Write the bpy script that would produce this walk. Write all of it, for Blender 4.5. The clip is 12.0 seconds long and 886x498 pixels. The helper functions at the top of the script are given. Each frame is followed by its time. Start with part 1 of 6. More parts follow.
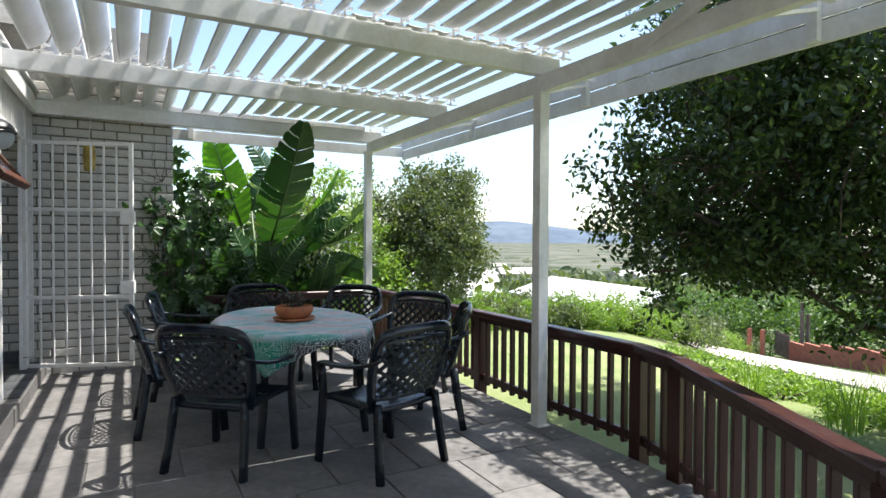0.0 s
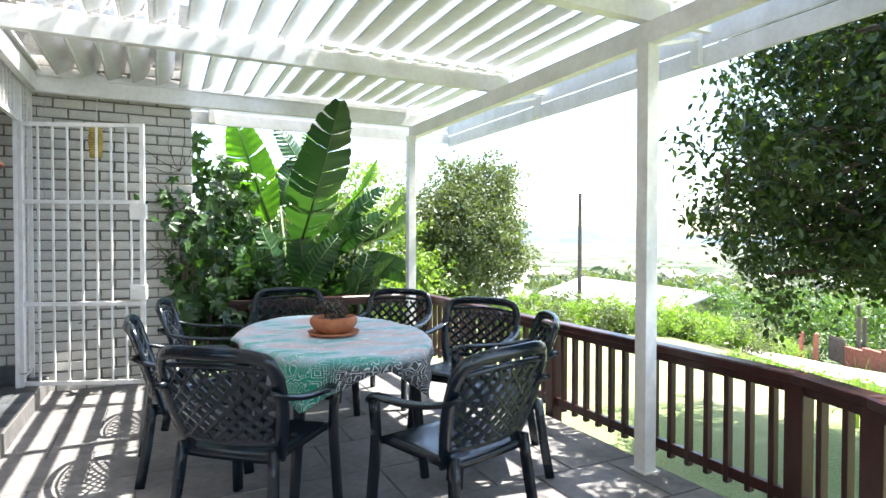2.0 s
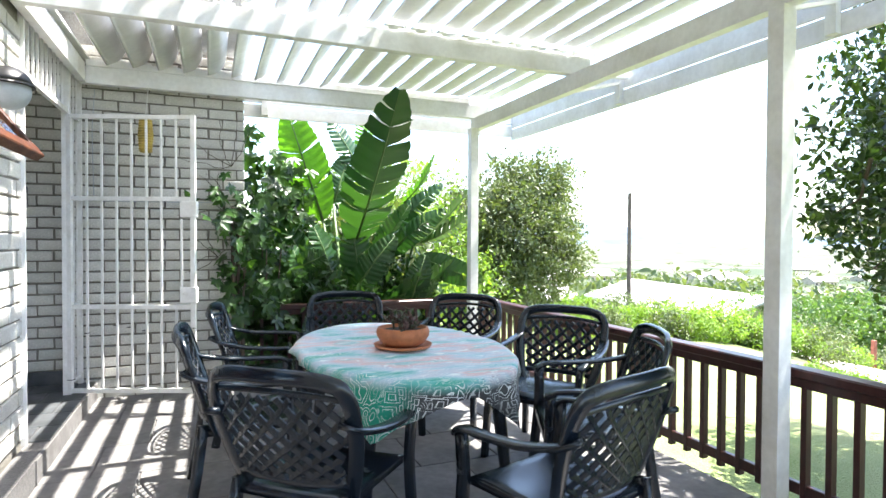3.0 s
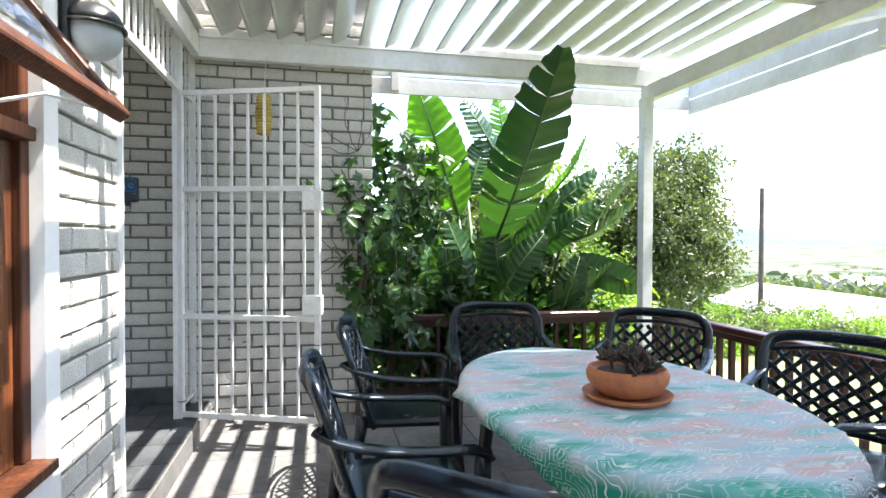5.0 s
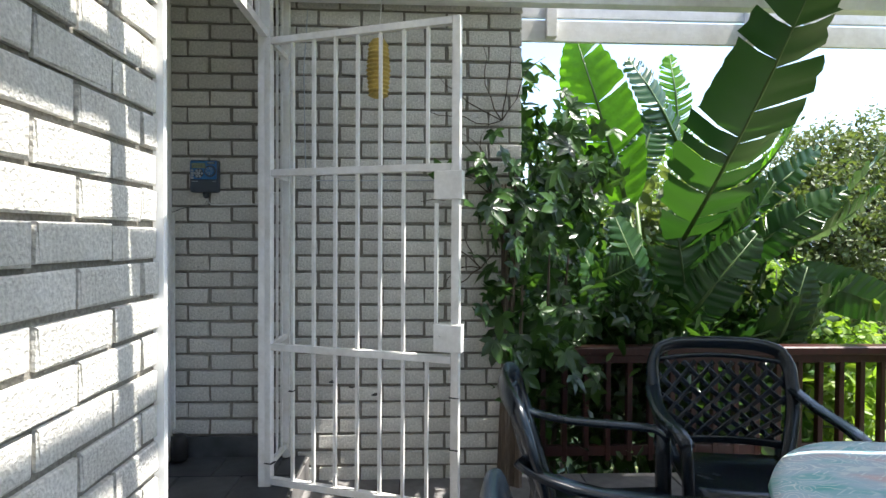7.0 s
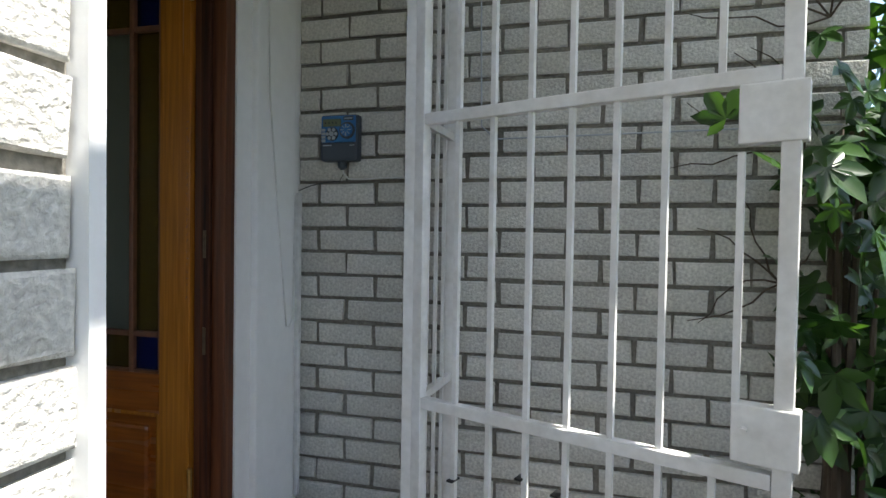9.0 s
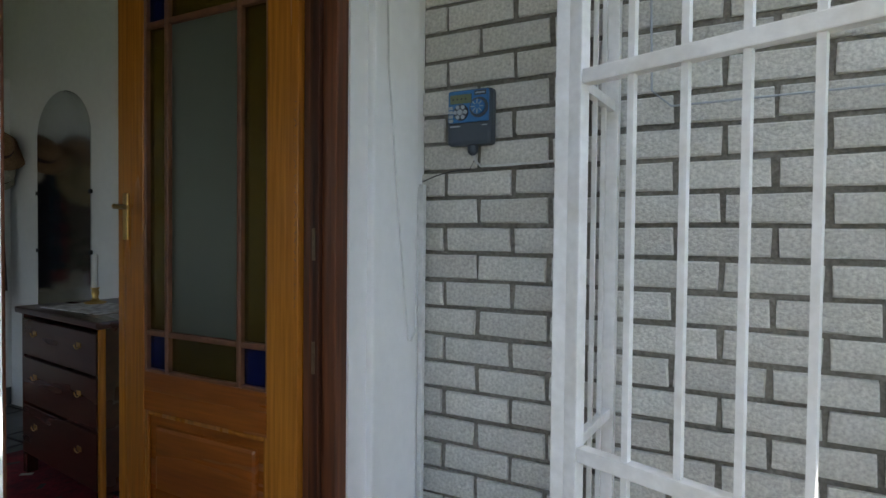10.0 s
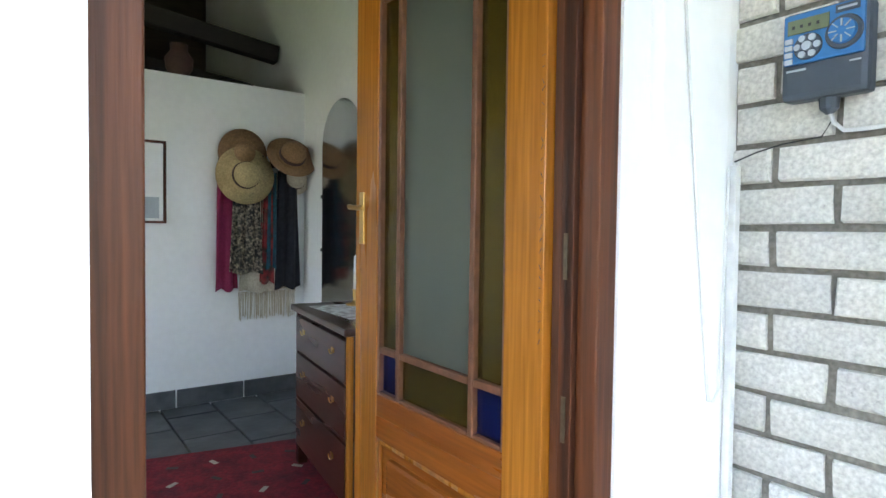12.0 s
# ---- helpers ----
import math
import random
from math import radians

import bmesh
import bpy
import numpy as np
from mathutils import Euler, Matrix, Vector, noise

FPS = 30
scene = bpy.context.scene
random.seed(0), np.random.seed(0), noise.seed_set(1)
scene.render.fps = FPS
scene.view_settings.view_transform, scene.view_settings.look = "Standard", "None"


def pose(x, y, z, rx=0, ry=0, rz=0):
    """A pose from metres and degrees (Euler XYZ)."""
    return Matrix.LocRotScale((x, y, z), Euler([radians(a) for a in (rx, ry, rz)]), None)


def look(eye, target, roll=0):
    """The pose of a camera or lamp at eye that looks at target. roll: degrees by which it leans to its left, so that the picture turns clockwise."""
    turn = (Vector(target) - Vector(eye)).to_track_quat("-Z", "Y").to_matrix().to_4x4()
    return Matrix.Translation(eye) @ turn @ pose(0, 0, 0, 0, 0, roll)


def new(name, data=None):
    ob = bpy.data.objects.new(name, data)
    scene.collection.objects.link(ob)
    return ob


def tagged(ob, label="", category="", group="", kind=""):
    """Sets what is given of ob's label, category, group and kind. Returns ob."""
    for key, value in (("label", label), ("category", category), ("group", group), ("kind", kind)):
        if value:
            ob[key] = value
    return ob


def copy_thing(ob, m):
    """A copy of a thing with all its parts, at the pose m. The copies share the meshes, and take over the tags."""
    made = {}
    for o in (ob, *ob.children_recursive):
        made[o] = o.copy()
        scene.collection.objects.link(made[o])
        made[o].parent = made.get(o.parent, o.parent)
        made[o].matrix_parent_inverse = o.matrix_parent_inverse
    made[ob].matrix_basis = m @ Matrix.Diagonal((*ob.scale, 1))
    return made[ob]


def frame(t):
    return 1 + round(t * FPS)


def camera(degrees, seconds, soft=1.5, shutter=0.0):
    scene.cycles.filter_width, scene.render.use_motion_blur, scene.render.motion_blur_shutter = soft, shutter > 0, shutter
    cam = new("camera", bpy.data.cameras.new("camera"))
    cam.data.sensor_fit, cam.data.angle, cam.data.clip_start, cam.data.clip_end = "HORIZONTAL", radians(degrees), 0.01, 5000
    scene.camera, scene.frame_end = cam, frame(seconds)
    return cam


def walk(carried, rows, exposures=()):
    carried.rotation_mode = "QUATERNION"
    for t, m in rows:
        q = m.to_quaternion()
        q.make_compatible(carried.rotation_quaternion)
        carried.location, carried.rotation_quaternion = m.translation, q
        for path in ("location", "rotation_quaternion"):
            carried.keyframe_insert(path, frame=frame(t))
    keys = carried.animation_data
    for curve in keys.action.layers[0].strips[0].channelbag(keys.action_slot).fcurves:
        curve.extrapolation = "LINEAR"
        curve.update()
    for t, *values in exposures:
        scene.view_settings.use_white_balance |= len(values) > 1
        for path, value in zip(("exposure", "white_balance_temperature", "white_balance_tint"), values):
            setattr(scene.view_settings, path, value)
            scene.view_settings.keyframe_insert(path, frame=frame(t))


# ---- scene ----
cam = camera(75.1, 12.0)
PATH = [
    (0.0, (0.852, 0.452, 1.367), (1.808, 2.209, 1.328), 0.3),
    (0.5, (0.893, 0.648, 1.347), (1.841, 2.409, 1.309), 0.2),
    (1.0, (0.917, 0.886, 1.352), (1.857, 2.65, 1.315), 0.2),
    (1.5, (0.962, 1.118, 1.333), (1.887, 2.891, 1.297), 0.2),
    (2.0, (1.003, 1.365, 1.328), (1.881, 3.162, 1.29), 0.1),
    (2.5, (1.011, 1.618, 1.313), (1.816, 3.448, 1.278), 0.2),
    (3.0, (0.988, 1.866, 1.326), (1.736, 3.72, 1.289), 0.3),
    (5.0, (0.878, 2.941, 1.302), (1.298, 4.896, 1.266), 0.2),
    (5.5, (0.847, 3.235, 1.314), (1.188, 5.206, 1.276), 0.2),
    (6.0, (0.813, 3.51, 1.305), (1.07, 5.493, 1.268), 0.2),
    (6.5, (0.76, 3.831, 1.317), (0.939, 5.822, 1.277), 0.2),
    (8.5, (0.565, 5.076, 1.273), (0.241, 7.049, 1.253), 1.0),
    (9.0, (0.507, 5.308, 1.282), (-0.012, 7.239, 1.234), 0.9),
    (9.5, (0.422, 5.51, 1.262), (-0.316, 7.368, 1.223), 0.6),
    (10.0, (0.341, 5.651, 1.27), (-0.59, 7.421, 1.222), 0.6),
    (10.5, (0.251, 5.796, 1.283), (-0.907, 7.425, 1.226), 0.6),
    (11.0, (0.182, 5.885, 1.289), (-1.207, 7.322, 1.224), 0.5),
    (11.5, (0.118, 5.958, 1.277), (-1.408, 7.249, 1.216), 0.6),
    (12.0, (0.054, 6.035, 1.287), (-1.565, 7.208, 1.223), 0.7),
]
walk(cam, [(t, look(eye, target, roll)) for t, eye, target, roll in PATH],
     exposures=[(0.0, 1.1), (0.5, 1.42), (1.0, 1.7), (1.6, 2.05), (2.5, 2.4), (3.2, 2.4), (6.5, 1.83), (8.5, 1.42), (9.0, 1.6), (9.5, 1.82), (10.0, 2.2), (10.5, 3.25), (11.0, 3.6), (12.0, 4.1)])

# world and sun
world = bpy.data.worlds.new("world")
scene.world = world
world.use_nodes = True
wn, wl = world.node_tree.nodes, world.node_tree.links
wn.clear()
sky = wn.new("ShaderNodeTexSky")
sky.sky_type, sky.sun_disc = "NISHITA", False
SUN = Vector((0.44, -0.06, 1.0)).normalized()
sky.sun_elevation = math.asin(SUN.z)
sky.sun_rotation = math.atan2(SUN.x, SUN.y)
sky.dust_density, sky.ozone_density, sky.air_density = 1.3, 1.2, 1.0
bg = wn.new("ShaderNodeBackground")
bg.inputs["Strength"].default_value = 0.15
wout = wn.new("ShaderNodeOutputWorld")
wl.new(sky.outputs[0], bg.inputs["Color"])
wl.new(bg.outputs[0], wout.inputs["Surface"])
sun = new("sun", bpy.data.lights.new("sun", "SUN"))
sun.data.energy, sun.data.angle, sun.data.color = 5.0, radians(0.5), (1.0, 0.955, 0.89)
sun.matrix_world = look(SUN * 60, (0, 0, 0))


# daylight from the window in the hall's other wall
day = new("hall_window_light", bpy.data.lights.new("hall_window_light", "AREA"))
day.data.shape, day.data.size, day.data.size_y, day.data.energy, day.data.color = "RECTANGLE", 2.1, 0.9, 0.18, (1.0, 0.95, 0.88)
day.matrix_world = look((-2.3, 2.32, 1.35), (-2.9, 7.0, 0.0))
day.data.spread = radians(62)

# materials
def mat(name, base, rough=0.7, metal=0.0, grain=40.0, vary=0.25, blotch=2.0, bump=0.15, second=None, piece=0.0, spec=0.5, trans=0.0, stretch=(1, 1, 1), sheen=0.0):
    """A surface with fine grain, larger stains and a little relief; piece: how much each object differs."""
    m = bpy.data.materials.new(name)
    m.use_nodes = True
    n, l = m.node_tree.nodes, m.node_tree.links
    b = n["Principled BSDF"]
    b.inputs["Metallic"].default_value = metal
    b.inputs["Specular IOR Level"].default_value = spec
    tc, mp = n.new("ShaderNodeTexCoord"), n.new("ShaderNodeMapping")
    mp.inputs["Scale"].default_value = stretch
    l.new(tc.outputs["Object"], mp.inputs["Vector"])
    fine, big = n.new("ShaderNodeTexNoise"), n.new("ShaderNodeTexNoise")
    fine.inputs["Scale"].default_value, fine.inputs["Detail"].default_value = grain, 5
    big.inputs["Scale"].default_value, big.inputs["Detail"].default_value = blotch, 4
    l.new(mp.outputs[0], fine.inputs["Vector"])
    l.new(mp.outputs[0], big.inputs["Vector"])
    ramp = n.new("ShaderNodeMapRange")
    ramp.inputs["From Min"].default_value, ramp.inputs["From Max"].default_value = 0.28, 0.72
    ramp.inputs["To Min"].default_value, ramp.inputs["To Max"].default_value = 1 - vary, 1 + vary
    l.new(fine.outputs["Fac"], ramp.inputs["Value"])
    mix = n.new("ShaderNodeMix")
    mix.data_type = "RGBA"
    s = second or tuple(c * 0.72 for c in base)
    mix.inputs[6].default_value, mix.inputs[7].default_value = (*base, 1), (*s, 1)
    edge = n.new("ShaderNodeMapRange")
    edge.inputs["From Min"].default_value, edge.inputs["From Max"].default_value = 0.42, 0.68
    l.new(big.outputs["Fac"], edge.inputs["Value"])
    l.new(edge.outputs[0], mix.inputs[0])
    mul = n.new("ShaderNodeVectorMath")
    mul.operation = "SCALE"
    l.new(mix.outputs[2], mul.inputs[0])
    l.new(ramp.outputs[0], mul.inputs["Scale"])
    last = mul
    if piece:
        info, pr = n.new("ShaderNodeObjectInfo"), n.new("ShaderNodeMapRange")
        pr.inputs["To Min"].default_value, pr.inputs["To Max"].default_value = 1 - piece, 1 + piece
        l.new(info.outputs["Random"], pr.inputs["Value"])
        last = n.new("ShaderNodeVectorMath")
        last.operation = "SCALE"
        l.new(mul.outputs[0], last.inputs[0])
        l.new(pr.outputs[0], last.inputs["Scale"])
    l.new(last.outputs[0], b.inputs["Base Color"])
    rr = n.new("ShaderNodeMapRange")
    rr.inputs["To Min"].default_value, rr.inputs["To Max"].default_value = max(0.03, rough - 0.12), min(1, rough + 0.12)
    l.new(big.outputs["Fac"], rr.inputs["Value"])
    l.new(rr.outputs[0], b.inputs["Roughness"])
    if bump:
        bp = n.new("ShaderNodeBump")
        bp.inputs["Strength"].default_value, bp.inputs["Distance"].default_value = bump, 0.01
        l.new(fine.outputs["Fac"], bp.inputs["Height"])
        l.new(bp.outputs[0], b.inputs["Normal"])
    if trans:
        tr, ms = n.new("ShaderNodeBsdfTranslucent"), n.new("ShaderNodeMixShader")
        tint = n.new("ShaderNodeVectorMath")
        tint.operation = "MULTIPLY"
        tint.inputs[1].default_value = (1.6, 1.9, 0.5)
        l.new(last.outputs[0], tint.inputs[0])
        l.new(tint.outputs[0], tr.inputs["Color"])
        ms.inputs[0].default_value = trans
        l.new(b.outputs[0], ms.inputs[1])
        l.new(tr.outputs[0], ms.inputs[2])
        l.new(ms.outputs[0], n["Material Output"].inputs["Surface"])
    return m


def leaf_mat(name, base, second, trans=0.35, rough=0.4):
    """Leaves that differ one by one and let some light through."""
    m = bpy.data.materials.new(name)
    m.use_nodes = True
    n, l = m.node_tree.nodes, m.node_tree.links
    b = n["Principled BSDF"]
    b.inputs["Roughness"].default_value = rough
    geo, mix = n.new("ShaderNodeNewGeometry"), n.new("ShaderNodeMix")
    mix.data_type = "RGBA"
    mix.inputs[6].default_value, mix.inputs[7].default_value = (*base, 1), (*second, 1)
    l.new(geo.outputs["Random Per Island"], mix.inputs[0])
    l.new(mix.outputs[2], b.inputs["Base Color"])
    tr, ms, tint = n.new("ShaderNodeBsdfTranslucent"), n.new("ShaderNodeMixShader"), n.new("ShaderNodeVectorMath")
    tint.operation = "MULTIPLY"
    tint.inputs[1].default_value = (2.0, 2.2, 0.7)
    l.new(mix.outputs[2], tint.inputs[0])
    l.new(tint.outputs[0], tr.inputs["Color"])
    ms.inputs[0].default_value = trans
    l.new(b.outputs[0], ms.inputs[1])
    l.new(tr.outputs[0], ms.inputs[2])
    l.new(ms.outputs[0], n["Material Output"].inputs["Surface"])
    return m


def glass_mat(name, tint, rough=0.05, see=0.9):
    m = bpy.data.materials.new(name)
    m.use_nodes = True
    b = m.node_tree.nodes["Principled BSDF"]
    b.inputs["Base Color"].default_value = (*tint, 1)
    b.inputs["Roughness"].default_value = rough
    b.inputs["Transmission Weight"].default_value = see
    b.inputs["IOR"].default_value = 1.45
    return m


M_BRICK = mat("painted_brick", (0.58, 0.565, 0.52), 0.85, grain=110, vary=0.22, blotch=6, bump=0.6, second=(0.51, 0.495, 0.45), piece=0.10)
M_MORTAR = mat("mortar", (0.215, 0.20, 0.17), 0.95, grain=90, vary=0.3, bump=0.5)
M_PLASTER = mat("white_plaster", (0.84, 0.84, 0.83), 0.7, grain=25, vary=0.025, blotch=1.2, bump=0.12, second=(0.775, 0.775, 0.76))
M_WHITE = mat("white_paint", (0.78, 0.78, 0.77), 0.45, grain=30, vary=0.06, blotch=5, bump=0.1, second=(0.68, 0.67, 0.64))
M_STEEL = mat("white_enamel", (0.80, 0.79, 0.77), 0.4, grain=50, vary=0.06, blotch=9, bump=0.08, second=(0.70, 0.68, 0.64))
M_LOUVRE = mat("louvre_enamel", (0.84, 0.84, 0.83), 0.35, grain=20, vary=0.05, blotch=3, bump=0.03, second=(0.76, 0.755, 0.73))
M_FLOOR = mat("terrace_slate", (0.170, 0.163, 0.158), 0.7, grain=18, vary=0.2, blotch=3, bump=0.25, second=(0.125, 0.12, 0.116), piece=0.08)
M_SLATE = mat("dark_slate", (0.075, 0.08, 0.085), 0.45, grain=14, vary=0.3, blotch=4, bump=0.3, second=(0.045, 0.05, 0.052), piece=0.2)
M_GROUT = mat("grout", (0.135, 0.13, 0.126), 0.95, grain=80, vary=0.3, bump=0.3)
M_REDWOOD = mat("varnished_redwood", (0.040, 0.011, 0.009), 0.38, grain=30, vary=0.3, blotch=4, bump=0.15, second=(0.036, 0.009, 0.008), stretch=(1, 1, 0.25))
M_DOORWOOD = mat("varnished_pine", (0.41, 0.150, 0.018), 0.27, grain=95, vary=0.30, blotch=7, bump=0.10, second=(0.33, 0.110, 0.014), stretch=(1, 1, 0.035))
M_DOORPANEL = mat("varnished_pine_rail", (0.31, 0.088, 0.012), 0.27, grain=95, vary=0.28, blotch=7, bump=0.10, second=(0.22, 0.058, 0.010), stretch=(0.05, 1, 1))
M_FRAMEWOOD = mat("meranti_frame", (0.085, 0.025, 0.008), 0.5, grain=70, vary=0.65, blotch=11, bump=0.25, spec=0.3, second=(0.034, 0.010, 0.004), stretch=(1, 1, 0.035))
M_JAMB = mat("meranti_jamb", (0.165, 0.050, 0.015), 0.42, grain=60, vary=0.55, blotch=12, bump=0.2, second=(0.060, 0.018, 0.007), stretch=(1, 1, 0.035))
M_BEAD = mat("pale_glazing_bead", (0.17, 0.066, 0.030), 0.5, grain=50, vary=0.2, blotch=9, bump=0.1)
M_CHAIR = mat("dark_green_plastic", (0.005, 0.010, 0.018), 0.24, grain=90, vary=0.1, blotch=6, bump=0.05, second=(0.007, 0.012, 0.018))
M_TERRA = mat("terracotta", (0.46, 0.16, 0.065), 0.7, grain=40, vary=0.15, blotch=8, bump=0.15, second=(0.38, 0.125, 0.055))
M_SOIL = mat("soil", (0.05, 0.035, 0.025), 0.95, grain=60, vary=0.4, bump=0.5)
M_GRASS = mat("lawn_grass", (0.17, 0.26, 0.045), 0.9, grain=70, vary=0.45, blotch=1.2, bump=0.6, second=(0.12, 0.20, 0.035))
M_BOARDS = mat("dark_brown_boards", (0.075, 0.058, 0.042), 0.8, grain=40, vary=0.2, blotch=3, bump=0.1, stretch=(1, 0.1, 1))
M_BARK = mat("bark", (0.10, 0.075, 0.055), 0.9, grain=30, vary=0.4, blotch=6, bump=0.6, stretch=(1, 1, 0.3))
M_LEAF_DARK = leaf_mat("dark_tree_leaves", (0.010, 0.025, 0.009), (0.055, 0.095, 0.021), 0.28, 0.33)
M_LEAF_MID = leaf_mat("olive_green_leaves", (0.055, 0.08, 0.03), (0.13, 0.155, 0.075), 0.25, 0.5)
M_LEAF_BRIGHT = leaf_mat("bright_green_leaves", (0.10, 0.18, 0.03), (0.20, 0.28, 0.06), 0.35, 0.5)
M_LEAF_BUSH = leaf_mat("bush_leaves", (0.05, 0.10, 0.03), (0.11, 0.18, 0.05), 0.3, 0.5)
M_LEAF_CREEP = leaf_mat("creeper_leaves", (0.014, 0.040, 0.012), (0.048, 0.105, 0.026), 0.27, 0.28)
M_BANANA = leaf_mat("banana_leaf", (0.016, 0.052, 0.017), (0.030, 0.078, 0.022), 0.24, 0.3)
M_STEM = mat("green_stem", (0.07, 0.13, 0.03), 0.5, grain=30, vary=0.2, bump=0.1, stretch=(1, 1, 0.2))
M_SUCC = leaf_mat("succulent_leaves", (0.05, 0.07, 0.04), (0.10, 0.045, 0.045), 0.1, 0.5)
M_BLACK = mat("black_plastic", (0.012, 0.012, 0.013), 0.4, grain=90, vary=0.1, bump=0.03)
M_BRASS = mat("brass", (0.65, 0.42, 0.14), 0.3, metal=1.0, grain=60, vary=0.1, bump=0.02)


# mesh helpers
def empty(name, x, y, z, rz=0.0):
    e = new(name)
    e.empty_display_size = 0.1
    e.matrix_world = pose(x, y, z, 0, 0, rz)
    return e


def link(name, bm, material, parent=None, label="", smooth=False):
    me = bpy.data.meshes.new(name)
    bm.to_mesh(me)
    bm.free()
    me.materials.append(material)
    if smooth:
        me.shade_smooth()
    ob = new(name, me)
    if parent:
        ob.parent = parent
    if label:
        ob["label"] = label
    return ob


def part(name, bm, material, parent, label="", smooth=False):
    return link(name, bm, material, parent, label, smooth)


def raw(name, verts, faces, material, parent=None, smooth=False):
    me = bpy.data.meshes.new(name)
    me.from_pydata([tuple(v) for v in verts], [], [tuple(f) for f in faces])
    me.materials.append(material)
    if smooth:
        me.shade_smooth()
    ob = new(name, me)
    if parent:
        ob.parent = parent
    return ob


def block(x0, y0, z0, x1, y1, z1, bevel=0.0, bm=None):
    """A box between two corners, with rounded edges if asked."""
    bm = bm or bmesh.new()
    r = bmesh.ops.create_cube(bm, size=1, matrix=Matrix.Translation(((x0 + x1) / 2, (y0 + y1) / 2, (z0 + z1) / 2)) @ Matrix.Diagonal((abs(x1 - x0), abs(y1 - y0), abs(z1 - z0), 1)))
    if bevel:
        es = {e for v in r["verts"] for e in v.link_edges}
        bmesh.ops.bevel(bm, geom=list(es), offset=bevel, segments=2, affect="EDGES", profile=0.6)
    return bm


def bar(a, b, w, h=None, bm=None, bevel=0.0, up=(0, 0, 1)):
    """A rectangular bar from a to b, w wide and h high."""
    bm = bm or bmesh.new()
    a, b = Vector(a), Vector(b)
    d = (b - a).normalized()
    side = d.cross(Vector(up))
    if side.length < 1e-4:
        side = d.cross(Vector((0, 1, 0)))
    side.normalize()
    top = side.cross(d)
    m = Matrix((side, d, top)).transposed().to_4x4()
    m.translation = (a + b) / 2
    r = bmesh.ops.create_cube(bm, size=1, matrix=m @ Matrix.Diagonal((w, (b - a).length, h or w, 1)))
    if bevel:
        es = {e for v in r["verts"] for e in v.link_edges}
        bmesh.ops.bevel(bm, geom=list(es), offset=bevel, segments=1, affect="EDGES")
    return bm


def tube(points, radii, sides=8, bm=None):
    """A round tube through points."""
    bm = bm or bmesh.new()
    pts = [Vector(p) for p in points]
    if not hasattr(radii, "__len__"):
        radii = [radii] * len(pts)
    rings = []
    for i, p in enumerate(pts):
        d = (pts[min(i + 1, len(pts) - 1)] - pts[max(i - 1, 0)]).normalized()
        u = d.cross(Vector((0, 0, 1)) if abs(d.z) < 0.9 else Vector((1, 0, 0))).normalized()
        v = d.cross(u)
        rings.append([bm.verts.new(p + radii[i] * (math.cos(2 * math.pi * k / sides) * u + math.sin(2 * math.pi * k / sides) * v)) for k in range(sides)])
    for r0, r1 in zip(rings, rings[1:]):
        for k in range(sides):
            bm.faces.new((r0[k], r0[(k + 1) % sides], r1[(k + 1) % sides], r1[k]))
    bm.faces.new(rings[0])
    bm.faces.new(rings[-1])
    bmesh.ops.recalc_face_normals(bm, faces=bm.faces[:])
    return bm


def lathe(profile, sides=32, bm=None, at=(0, 0, 0)):
    """Turns a profile of (radius, height) round the upright axis."""
    bm = bm or bmesh.new()
    rings = []
    for r, z in profile:
        rings.append([bm.verts.new((at[0] + r * math.cos(2 * math.pi * k / sides), at[1] + r * math.sin(2 * math.pi * k / sides), at[2] + z)) for k in range(sides)])
    for r0, r1 in zip(rings, rings[1:]):
        for k in range(sides):
            bm.faces.new((r0[k], r0[(k + 1) % sides], r1[(k + 1) % sides], r1[k]))
    bm.faces.new(rings[0][::-1])
    bm.faces.new(rings[-1])
    return bm


